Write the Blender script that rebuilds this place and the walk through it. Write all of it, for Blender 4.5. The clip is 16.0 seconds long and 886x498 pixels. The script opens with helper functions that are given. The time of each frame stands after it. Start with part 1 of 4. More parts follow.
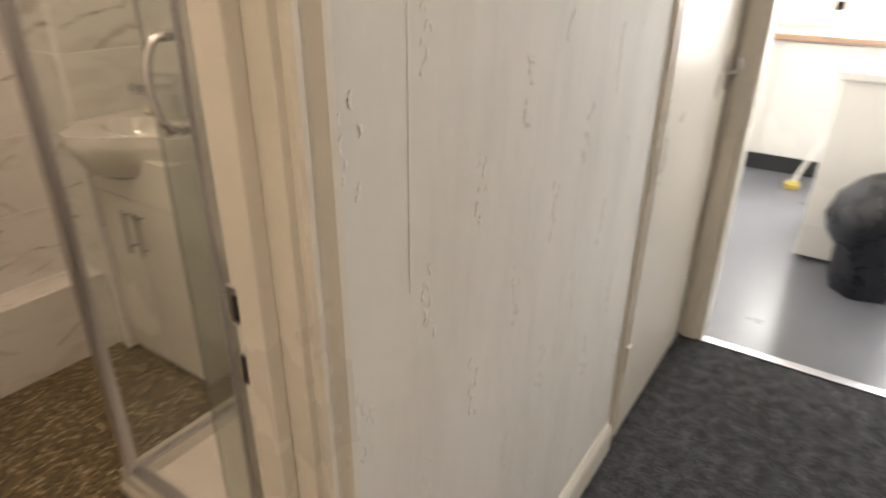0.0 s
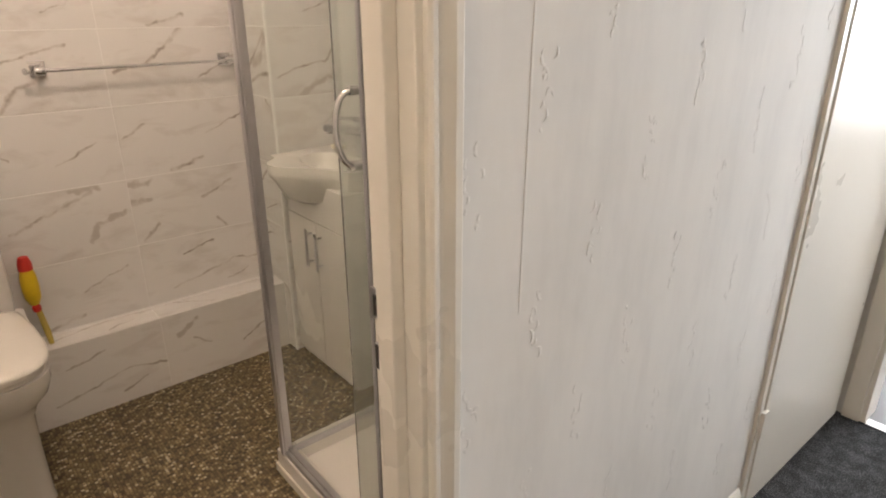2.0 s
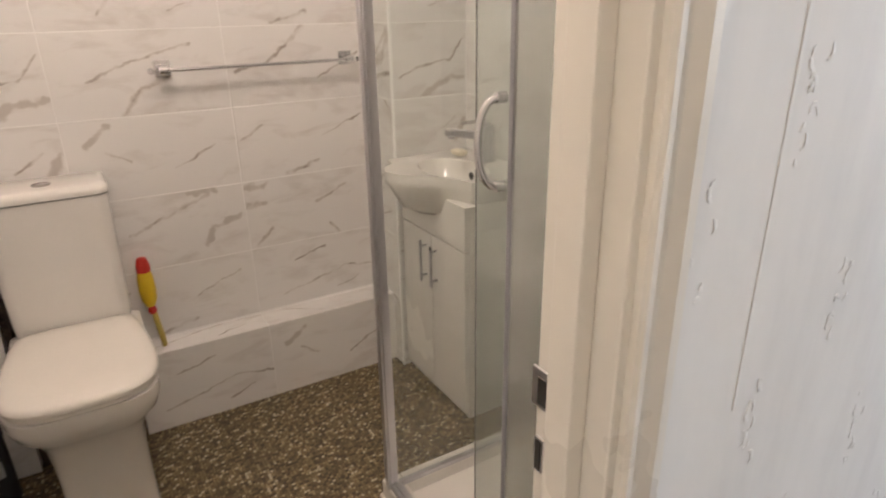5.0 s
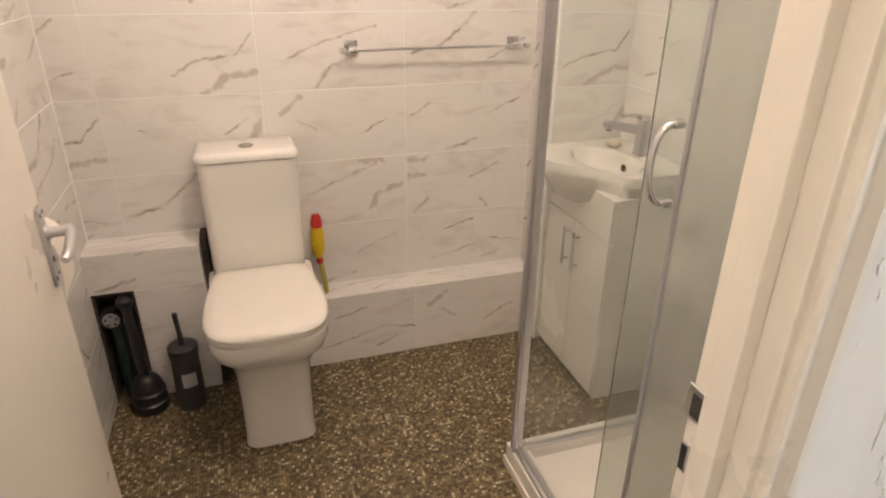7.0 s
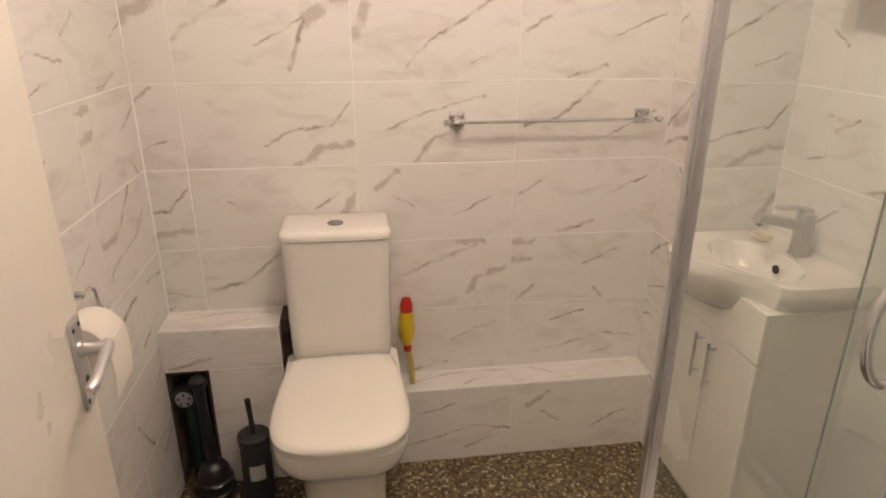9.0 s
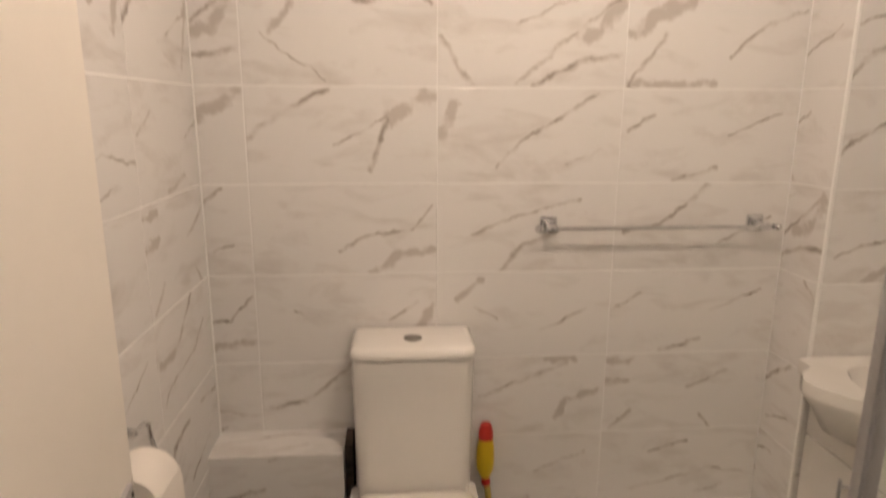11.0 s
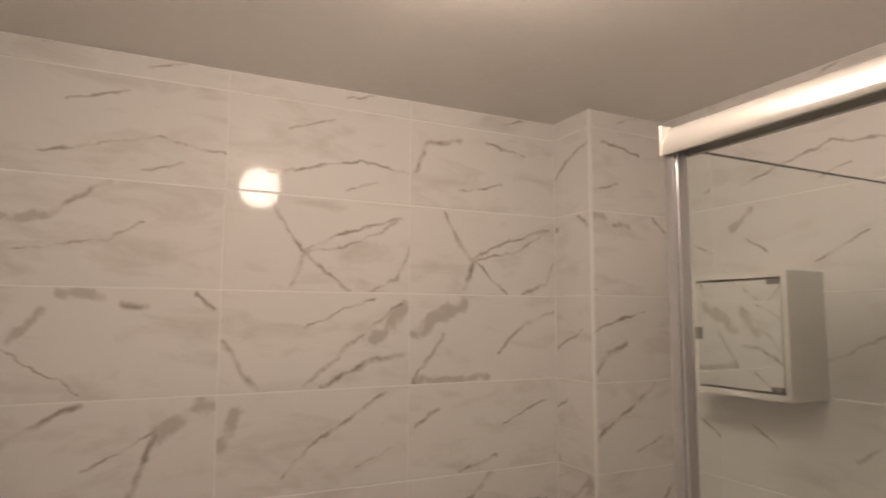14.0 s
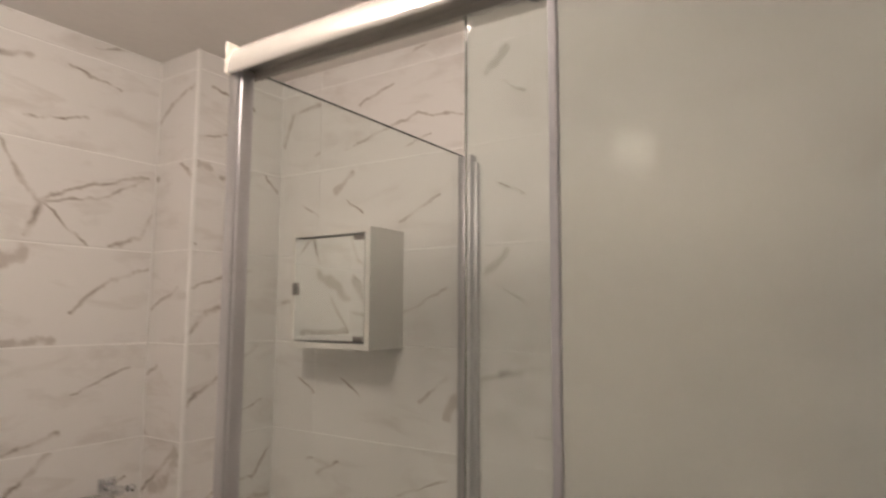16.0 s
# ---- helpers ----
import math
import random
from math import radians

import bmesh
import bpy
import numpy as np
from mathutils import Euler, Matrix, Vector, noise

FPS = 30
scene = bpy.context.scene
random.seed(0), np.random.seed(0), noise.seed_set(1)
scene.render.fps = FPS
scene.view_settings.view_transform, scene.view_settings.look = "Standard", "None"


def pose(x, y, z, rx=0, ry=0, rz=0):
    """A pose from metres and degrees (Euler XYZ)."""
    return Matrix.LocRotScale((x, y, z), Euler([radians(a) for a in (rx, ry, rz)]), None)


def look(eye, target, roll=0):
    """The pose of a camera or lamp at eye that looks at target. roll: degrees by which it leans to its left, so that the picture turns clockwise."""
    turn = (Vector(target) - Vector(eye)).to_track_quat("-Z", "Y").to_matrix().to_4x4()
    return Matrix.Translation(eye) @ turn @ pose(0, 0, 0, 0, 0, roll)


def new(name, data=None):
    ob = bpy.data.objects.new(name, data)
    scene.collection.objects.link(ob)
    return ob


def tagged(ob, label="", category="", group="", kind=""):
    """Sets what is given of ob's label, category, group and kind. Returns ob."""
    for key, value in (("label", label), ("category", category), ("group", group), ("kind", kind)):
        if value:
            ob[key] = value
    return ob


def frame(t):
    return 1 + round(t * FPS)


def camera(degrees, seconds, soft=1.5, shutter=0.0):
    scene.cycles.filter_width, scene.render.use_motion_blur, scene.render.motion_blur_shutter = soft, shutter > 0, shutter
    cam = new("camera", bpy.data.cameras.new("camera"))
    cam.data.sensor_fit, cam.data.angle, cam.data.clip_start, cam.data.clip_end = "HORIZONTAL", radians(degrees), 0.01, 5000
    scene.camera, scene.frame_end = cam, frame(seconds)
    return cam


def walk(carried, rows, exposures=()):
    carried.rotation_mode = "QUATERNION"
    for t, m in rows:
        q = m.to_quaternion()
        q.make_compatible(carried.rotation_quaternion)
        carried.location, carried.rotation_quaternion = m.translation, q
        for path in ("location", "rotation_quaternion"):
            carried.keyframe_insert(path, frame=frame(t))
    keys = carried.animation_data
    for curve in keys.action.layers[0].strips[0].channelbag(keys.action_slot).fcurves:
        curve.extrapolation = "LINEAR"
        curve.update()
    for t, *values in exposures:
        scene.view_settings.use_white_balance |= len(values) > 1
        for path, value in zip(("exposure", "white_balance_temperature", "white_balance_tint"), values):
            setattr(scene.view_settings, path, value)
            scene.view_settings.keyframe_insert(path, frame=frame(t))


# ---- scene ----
cam = camera(71.1, 16.0, soft=1.9, shutter=0.5)

PATH = [
    (0, (0.048, -2.224, 1.337), (1.548, -1.217, 0.48), 0.6),
    (0.5, (0.04, -2.379, 1.338), (1.259, -1.01, 0.538), -0.4),
    (1, (0.016, -2.387, 1.353), (1.212, -0.98, 0.585), -0.2),
    (1.5, (-0.003, -2.368, 1.366), (1.194, -0.949, 0.622), -0.0),
    (2, (-0.016, -2.356, 1.372), (1.183, -0.932, 0.642), -0.1),
    (2.5, (-0.006, -2.353, 1.371), (1.205, -0.919, 0.679), -0.2),
    (3, (-0.011, -2.353, 1.371), (1.197, -0.918, 0.676), -0.0),
    (3.5, (-0.02, -2.345, 1.37), (1.188, -0.91, 0.677), 0.0),
    (4, (-0.025, -2.343, 1.364), (1.146, -0.873, 0.679), -0.2),
    (4.5, (-0.033, -2.309, 1.331), (1.028, -0.725, 0.725), -0.2),
    (5, (0.047, -2.137, 1.361), (0.985, -0.531, 0.625), -1.0),
    (7.3, (-0.072, -2.196, 1.479), (0.458, -0.49, 0.581), 0.7),
    (7.5, (-0.051, -2.154, 1.488), (0.465, -0.475, 0.533), 0.7),
    (8, (-0.06, -2.03, 1.524), (0.407, -0.313, 0.611), 0.3),
    (8.5, (-0.012, -1.963, 1.498), (0.254, -0.116, 0.78), -0.0),
    (8.7, (0.006, -1.938, 1.497), (0.273, -0.089, 0.782), 0.2),
    (10.8, (-0.099, -1.681, 1.505), (0.039, 0.236, 0.949), 0.2),
    (11, (-0.115, -1.67, 1.503), (0.038, 0.275, 1.061), 0.3),
    (11.5, (-0.128, -1.67, 1.546), (0.019, 0.312, 1.33), 0.2),
    (12, (-0.158, -1.669, 1.596), (0.004, 0.324, 1.57), 0.2),
    (12.5, (-0.177, -1.662, 1.684), (-0.009, 0.326, 1.819), 0.2),
    (13, (-0.209, -1.643, 1.757), (0.191, 0.307, 1.95), 0.1),
    (13.5, (-0.195, -1.62, 1.761), (0.444, 0.263, 1.968), 0.1),
    (14, (-0.188, -1.597, 1.748), (0.694, 0.185, 1.963), 0.2),
    (14.5, (-0.155, -1.593, 1.741), (0.901, 0.092, 1.955), 0.2),
    (15, (-0.092, -1.613, 1.738), (1.183, -0.087, 1.949), 0.3),
    (15.5, (-0.045, -1.641, 1.725), (1.478, -0.361, 1.936), 0.3),
    (16, (-0.002, -1.648, 1.648), (1.657, -0.55, 1.849), 0.3),
]
EXPOSURES = [(0.0, 0.58, 7100, 10), (0.6, 0.80, 6700, 10), (2.5, 0.85, 6550, 10), (4.0, 0.88, 6250, 10), (5.0, 0.95, 6050, 10), (7.3, 1.25, 6450, 10), (8.0, 1.26, 6300, 10), (8.5, 1.13, 6450, 10), (11.0, 0.65, 6550, 10), (12.0, 0.13, 6500, 10), (13.5, -0.06, 6450, 10), (14.5, -0.16, 6350, 10), (15.2, -0.11, 6050, 8), (16.0, 0.17, 6000, 8)]
walk(cam, [(t, look(eye, target, roll)) for t, eye, target, roll in PATH], EXPOSURES)

# ---- main sizes of the flat, in metres ----
XL, XR = -0.625, 1.30            # bathroom side walls
YF, YC = -1.72, -1.83            # partition: bathroom face, corridor face
CEIL = 2.366
DOOR_L, DOOR_R, DOOR_H = -0.403, 0.377, 2.02
KX = 2.29                        # wall between corridor and kitchen
LAMP = (0.247, -0.965, 2.266)
LAMP_POWER, KITCHEN_POWER, HALL_POWER = 57.0, 125.0, 25.0

# ---- world and lamps ----
world = bpy.data.worlds.new("overcast_sky")
scene.world = world
world.use_nodes = True
wn = world.node_tree.nodes
sky = wn.new("ShaderNodeTexSky")
sky.sky_type, sky.sun_disc, sky.sun_elevation, sky.sun_rotation = "NISHITA", False, radians(38), radians(80)
world.node_tree.links.new(sky.outputs[0], wn["Background"].inputs[0])
wn["Background"].inputs[1].default_value = 0.12


def area_lamp(name, m, sx, sy, power, color):
    data = bpy.data.lights.new(name, "AREA")
    data.shape, data.size, data.size_y, data.energy, data.color = "RECTANGLE", sx, sy, power, color
    ob = new(name, data)
    ob.matrix_world = m
    return ob


area_lamp("kitchen_window_light", look((5.22, -2.8, 1.6), (2.4, -2.3, 1.1)), 1.7, 1.1, KITCHEN_POWER, (0.91, 0.945, 1.0))


# ---- materials ----
def nodes_of(m):
    m.use_nodes = True
    return m.node_tree.nodes, m.node_tree.links, m.node_tree.nodes["Principled BSDF"]


def ramp(nt, stops):
    r = nt.nodes.new("ShaderNodeValToRGB")
    e = r.color_ramp.elements
    e[0].position, e[0].color = stops[0][0], (*stops[0][1], 1)
    e[1].position, e[1].color = stops[-1][0], (*stops[-1][1], 1)
    for p, c in stops[1:-1]:
        k = e.new(p)
        k.color = (*c, 1)
    return r


def noise_tex(nt, vec, scale, detail=4.0, rough=0.55, dist=0.0):
    n = nt.nodes.new("ShaderNodeTexNoise")
    n.inputs["Scale"].default_value, n.inputs["Detail"].default_value = scale, detail
    n.inputs["Roughness"].default_value, n.inputs["Distortion"].default_value = rough, dist
    nt.links.new(vec, n.inputs["Vector"])
    return n


def mat(name, color, rough=0.5, metal=0.0, var=0.06, broad=2.5, fine=70.0, bump=0.03, rvar=0.08, coat=0.0, stretch=None):
    """A plain surface with broad blotches, fine grain, uneven gloss and slight relief."""
    m = bpy.data.materials.new(name)
    n, l, p = nodes_of(m)
    nt = m.node_tree
    tc = n.new("ShaderNodeTexCoord")
    where = tc.outputs["Object"]
    if stretch:
        mp = n.new("ShaderNodeMapping")
        mp.inputs["Scale"].default_value = stretch
        l.new(where, mp.inputs[0])
        where = mp.outputs[0]
    a, b = noise_tex(nt, where, broad, 5), noise_tex(nt, where, fine, 3)
    mix = n.new("ShaderNodeMath")
    mix.operation = "MULTIPLY_ADD"
    l.new(b.outputs[0], mix.inputs[0])
    mix.inputs[1].default_value = 0.35
    l.new(a.outputs[0], mix.inputs[2])
    lo = tuple(max(0.0, c * (1 - 2.2 * var)) for c in color)
    hi = tuple(min(1.0, c * (1 + 1.2 * var)) for c in color)
    r = ramp(nt, [(0.42, lo), (0.68, color), (0.95, hi)])
    l.new(mix.outputs[0], r.inputs[0])
    l.new(r.outputs[0], p.inputs["Base Color"])
    mr = n.new("ShaderNodeMapRange")
    mr.inputs[1].default_value, mr.inputs[2].default_value = 0.3, 0.75
    mr.inputs[3].default_value, mr.inputs[4].default_value = max(0.02, rough - rvar), min(1, rough + rvar)
    l.new(a.outputs[0], mr.inputs[0])
    l.new(mr.outputs[0], p.inputs["Roughness"])
    p.inputs["Metallic"].default_value = metal
    p.inputs["Coat Weight"].default_value = coat
    if bump:
        bp = n.new("ShaderNodeBump")
        bp.inputs["Strength"].default_value, bp.inputs["Distance"].default_value = bump, 0.01
        l.new(mix.outputs[0], bp.inputs["Height"])
        l.new(bp.outputs[0], p.inputs["Normal"])
    return m


def glass_mat(name, color, rough, haze=0.0, coat=0.0):
    m = bpy.data.materials.new(name)
    n, l, p = nodes_of(m)
    p.inputs["Base Color"].default_value = (*color, 1)
    p.inputs["Transmission Weight"].default_value = 1.0 - haze
    p.inputs["IOR"].default_value = 1.45
    p.inputs["Coat Weight"].default_value, p.inputs["Coat Roughness"].default_value = coat, 0.04
    tc = n.new("ShaderNodeTexCoord")
    a = noise_tex(m.node_tree, tc.outputs["Object"], 3.0, 5)
    mr = n.new("ShaderNodeMapRange")
    mr.inputs[3].default_value, mr.inputs[4].default_value = rough * 0.8, rough * 1.2 + 0.002
    l.new(a.outputs[0], mr.inputs[0])
    l.new(mr.outputs[0], p.inputs["Roughness"])
    return m


def stroke_group():
    """Shader group: how strongly a vein from A along BA, W wide in its middle, covers the place P."""
    g = bpy.data.node_groups.new("vein_stroke", "ShaderNodeTree")
    for nm, kd in (("P", "NodeSocketVector"), ("A", "NodeSocketVector"), ("BA", "NodeSocketVector"), ("K", "NodeSocketFloat"), ("W", "NodeSocketFloat")):
        g.interface.new_socket(nm, in_out="INPUT", socket_type=kd)
    g.interface.new_socket("Cover", in_out="OUTPUT", socket_type="NodeSocketFloat")
    n, l = g.nodes, g.links
    gi, go = n.new("NodeGroupInput"), n.new("NodeGroupOutput")

    def vm(op, a, b=None):
        k = n.new("ShaderNodeVectorMath")
        k.operation = op
        l.new(a, k.inputs[0])
        if b is not None:
            l.new(b, k.inputs["Scale"] if op == "SCALE" else k.inputs[1])
        return k

    pa = vm("SUBTRACT", gi.outputs["P"], gi.outputs["A"])
    dot = vm("DOT_PRODUCT", pa.outputs[0], gi.outputs["BA"])
    h = n.new("ShaderNodeMath")
    h.operation, h.use_clamp = "MULTIPLY", True
    l.new(dot.outputs["Value"], h.inputs[0])
    l.new(gi.outputs["K"], h.inputs[1])
    along = vm("SCALE", gi.outputs["BA"], h.outputs[0])
    dist = vm("LENGTH", vm("SUBTRACT", pa.outputs[0], along.outputs[0]).outputs[0])
    f = n.new("ShaderNodeMapRange")
    f.interpolation_type = "SMOOTHSTEP"
    f.inputs[1].default_value, f.inputs[3].default_value, f.inputs[4].default_value = 0.0, 1.0, 0.0
    l.new(dist.outputs["Value"], f.inputs[0])
    l.new(gi.outputs["W"], f.inputs[2])
    l.new(f.outputs[0], go.inputs[0])
    return g


STROKE = stroke_group()
TW, TZ = 0.5, 0.25               # a whole tile


def marble_mat(name, *strokes):
    """Glazed white tile with one printed vein pattern: each stroke is a width in millimetres, then points as percent across and up the tile."""
    m = bpy.data.materials.new(name)
    n, l, p = nodes_of(m)
    nt = m.node_tree
    tc, oi = n.new("ShaderNodeTexCoord"), n.new("ShaderNodeObjectInfo")
    shift = n.new("ShaderNodeVectorMath")
    shift.operation = "MULTIPLY_ADD"
    l.new(oi.outputs["Random"], shift.inputs[0])
    shift.inputs[1].default_value = (7.3, 3.1, 5.7)
    l.new(tc.outputs["Object"], shift.inputs[2])
    wob = noise_tex(nt, shift.outputs[0], 22.0, 4, 0.6)
    off = n.new("ShaderNodeVectorMath")
    off.operation = "SUBTRACT"
    l.new(wob.outputs["Color"], off.inputs[0])
    off.inputs[1].default_value = (0.5, 0.5, 0.5)
    warp = n.new("ShaderNodeVectorMath")
    warp.operation = "MULTIPLY_ADD"
    l.new(off.outputs[0], warp.inputs[0])
    warp.inputs[1].default_value = (0.034, 0.0, 0.034)
    l.new(tc.outputs["Object"], warp.inputs[2])
    chain = {"line": None, "patch": None}
    for w, *pts in strokes:
        kind = "patch" if w >= 14 else "line"
        q = [Vector(((pts[i] / 100 - 0.5) * TW, 0.0, (pts[i + 1] / 100 - 0.5) * TZ)) for i in range(0, len(pts), 2)]
        for a, b in zip(q, q[1:]):
            g = n.new("ShaderNodeGroup")
            g.node_tree = STROKE
            l.new(warp.outputs[0], g.inputs["P"])
            g.inputs["A"].default_value, g.inputs["BA"].default_value = a, b - a
            g.inputs["K"].default_value, g.inputs["W"].default_value = 1 / (b - a).length_squared, w / (700 if kind == "patch" else 1000)
            if chain[kind] is None:
                chain[kind] = g
            else:
                x = n.new("ShaderNodeMath")
                x.operation = "MAXIMUM"
                l.new(chain[kind].outputs[0], x.inputs[0])
                l.new(g.outputs[0], x.inputs[1])
                chain[kind] = x
    patch = noise_tex(nt, shift.outputs[0], 17.0, 3, 0.55)
    keep_v = n.new("ShaderNodeMapRange")
    keep_v.inputs[1].default_value, keep_v.inputs[2].default_value, keep_v.inputs[3].default_value = 0.38, 0.64, 0.20
    l.new(patch.outputs[0], keep_v.inputs[0])
    ink = n.new("ShaderNodeMath")
    ink.operation = "MULTIPLY"
    if chain["line"]:
        l.new(chain["line"].outputs[0], ink.inputs[0])
    else:
        ink.inputs[0].default_value = 0.0
    l.new(keep_v.outputs[0], ink.inputs[1])
    if chain["patch"]:
        # broad veins: flat grey islands with ragged rims and pale holes
        rag = noise_tex(nt, shift.outputs[0], 27.0, 2.5, 0.5)
        rim = n.new("ShaderNodeMath")
        rim.operation = "MULTIPLY_ADD"
        l.new(rag.outputs[0], rim.inputs[0])
        rim.inputs[1].default_value = 2.4
        l.new(chain["patch"].outputs[0], rim.inputs[2])
        island = n.new("ShaderNodeMapRange")
        island.interpolation_type = "SMOOTHSTEP"
        island.inputs[1].default_value, island.inputs[2].default_value, island.inputs[4].default_value = 1.42, 2.20, 0.54
        l.new(rim.outputs[0], island.inputs[0])
        gate = n.new("ShaderNodeMapRange")
        gate.inputs[1].default_value, gate.inputs[2].default_value = 0.04, 0.30
        l.new(chain["patch"].outputs[0], gate.inputs[0])
        held = n.new("ShaderNodeMath")
        held.operation = "MULTIPLY"
        l.new(island.outputs[0], held.inputs[0])
        l.new(gate.outputs[0], held.inputs[1])
        top = n.new("ShaderNodeMath")
        top.operation = "MAXIMUM"
        l.new(ink.outputs[0], top.inputs[0])
        l.new(held.outputs[0], top.inputs[1])
        ink = top
    # faint secondary clouding
    turn = n.new("ShaderNodeMapping")
    turn.inputs["Rotation"].default_value, turn.inputs["Scale"].default_value = (0, radians(33), 0), (1.0, 1.0, 3.0)
    l.new(shift.outputs[0], turn.inputs[0])
    cloud = noise_tex(nt, turn.outputs[0], 5.0, 5, 0.6, 0.5)
    soft = n.new("ShaderNodeMapRange")
    soft.inputs[1].default_value, soft.inputs[2].default_value, soft.inputs[4].default_value = 0.52, 0.78, 0.42
    l.new(cloud.outputs[0], soft.inputs[0])
    both = n.new("ShaderNodeMath")
    both.operation = "MAXIMUM"
    l.new(ink.outputs[0], both.inputs[0])
    l.new(soft.outputs[0], both.inputs[1])
    r = ramp(nt, [(0.0, (0.80, 0.785, 0.765)), (0.45, (0.62, 0.585, 0.55)), (1.0, (0.35, 0.31, 0.275))])
    l.new(both.outputs[0], r.inputs[0])
    l.new(r.outputs[0], p.inputs["Base Color"])
    p.inputs["Roughness"].default_value = 0.06
    p.inputs["Specular IOR Level"].default_value = 0.22
    wave = noise_tex(nt, shift.outputs[0], 7.0, 2)
    bp = n.new("ShaderNodeBump")
    bp.inputs["Strength"].default_value, bp.inputs["Distance"].default_value = 0.010, 0.01
    l.new(wave.outputs[0], bp.inputs["Height"])
    l.new(bp.outputs[0], p.inputs["Normal"])
    return m


def mosaic_mat(name):
    """Sheet vinyl printed with small brown, tan and cream chips."""
    m = bpy.data.materials.new(name)
    n, l, p = nodes_of(m)
    nt = m.node_tree
    tc = n.new("ShaderNodeTexCoord")
    v = n.new("ShaderNodeTexVoronoi")
    v.distance, v.inputs["Scale"].default_value, v.inputs["Randomness"].default_value = "CHEBYCHEV", 98, 0.16
    l.new(tc.outputs["Object"], v.inputs["Vector"])
    sep = n.new("ShaderNodeSeparateColor")
    l.new(v.outputs["Color"], sep.inputs[0])
    r = ramp(nt, [(0.0, (0.080, 0.058, 0.030)), (0.16, (0.14, 0.100, 0.050)), (0.42, (0.215, 0.163, 0.082)), (0.70, (0.29, 0.228, 0.115)), (0.84, (0.40, 0.335, 0.19)), (0.93, (0.60, 0.54, 0.37))])
    r.color_ramp.interpolation = "CONSTANT"
    l.new(sep.outputs[0], r.inputs[0])
    e = n.new("ShaderNodeTexVoronoi")
    e.feature, e.inputs["Scale"].default_value, e.inputs["Randomness"].default_value = "DISTANCE_TO_EDGE", 98, 0.16
    l.new(tc.outputs["Object"], e.inputs["Vector"])
    g = n.new("ShaderNodeMapRange")
    g.inputs[1].default_value, g.inputs[2].default_value = 0.02, 0.14
    l.new(e.outputs["Distance"], g.inputs[0])
    blot = noise_tex(nt, tc.outputs["Object"], 14, 4)
    k = n.new("ShaderNodeMapRange")
    k.inputs[1].default_value, k.inputs[2].default_value, k.inputs[3].default_value, k.inputs[4].default_value = 0.3, 0.7, 0.82, 1.12
    l.new(blot.outputs[0], k.inputs[0])
    mx = n.new("ShaderNodeMixRGB")
    mx.inputs[1].default_value = (0.06, 0.043, 0.024, 1)
    l.new(g.outputs[0], mx.inputs[0])
    l.new(r.outputs[0], mx.inputs[2])
    mm = n.new("ShaderNodeMixRGB")
    mm.blend_type, mm.inputs[0].default_value = "MULTIPLY", 1.0
    l.new(mx.outputs[0], mm.inputs[1])
    l.new(k.outputs[0], mm.inputs[2])
    l.new(mm.outputs[0], p.inputs["Base Color"])
    p.inputs["Roughness"].default_value = 0.42
    bp = n.new("ShaderNodeBump")
    bp.inputs["Strength"].default_value, bp.inputs["Distance"].default_value = 0.25, 0.002
    l.new(g.outputs[0], bp.inputs["Height"])
    l.new(bp.outputs[0], p.inputs["Normal"])
    return m


def carpet_mat(name):
    m = bpy.data.materials.new(name)
    n, l, p = nodes_of(m)
    nt = m.node_tree
    tc = n.new("ShaderNodeTexCoord")
    st = n.new("ShaderNodeMapping")
    st.inputs["Scale"].default_value = (1.0, 2.2, 1.0)
    l.new(tc.outputs["Object"], st.inputs[0])
    a = noise_tex(nt, st.outputs[0], 130, 4, 0.7)
    b = noise_tex(nt, tc.outputs["Object"], 22, 4, 0.6)
    add = n.new("ShaderNodeMath")
    add.operation = "MULTIPLY_ADD"
    l.new(b.outputs[0], add.inputs[0])
    add.inputs[1].default_value = 0.45
    l.new(a.outputs[0], add.inputs[2])
    r = ramp(nt, [(0.58, (0.012, 0.013, 0.015)), (0.72, (0.035, 0.037, 0.042)), (0.86, (0.12, 0.125, 0.135))])
    l.new(add.outputs[0], r.inputs[0])
    l.new(r.outputs[0], p.inputs["Base Color"])
    p.inputs["Roughness"].default_value = 0.95
    bp = n.new("ShaderNodeBump")
    bp.inputs["Strength"].default_value, bp.inputs["Distance"].default_value = 0.8, 0.004
    l.new(a.outputs[0], bp.inputs["Height"])
    l.new(bp.outputs[0], p.inputs["Normal"])
    return m


def glow_mat(name, color, strength):
    m = bpy.data.materials.new(name)
    n, l, p = nodes_of(m)
    p.inputs["Base Color"].default_value = (0.9, 0.88, 0.84, 1)
    p.inputs["Emission Color"].default_value = (*color, 1)
    p.inputs["Emission Strength"].default_value = strength
    return m


PRINT = {}
PRINT["cross"] = marble_mat("marble_cross", (9, 22, 95, 30, 66, 40, 41), (7, 40, 41, 64, 2), (8, 40, 42, 60, 62, 95, 84), (7, 41, 40, 72, 55, 93, 80), (12, 40, 38, 35, 5), (9, 100, 50, 92, 15, 76, 2))
PRINT["branch"] = marble_mat("marble_branch", (16, 3, 58, 25, 62), (10, 25, 62, 40, 85, 49, 100), (6, 5, 20, 13, 32, 49, 43, 64, 62))
PRINT["faint"] = marble_mat("marble_faint", (6, 30, 70, 55, 85), (6, 20, 20, 70, 45, 100, 35), (5, 62, 10, 80, 22))
PRINT["hook"] = marble_mat("marble_hook", (13, 3, 40, 10, 75, 32, 82), (8, 50, 84, 78, 74), (6, 30, 20, 60, 34))
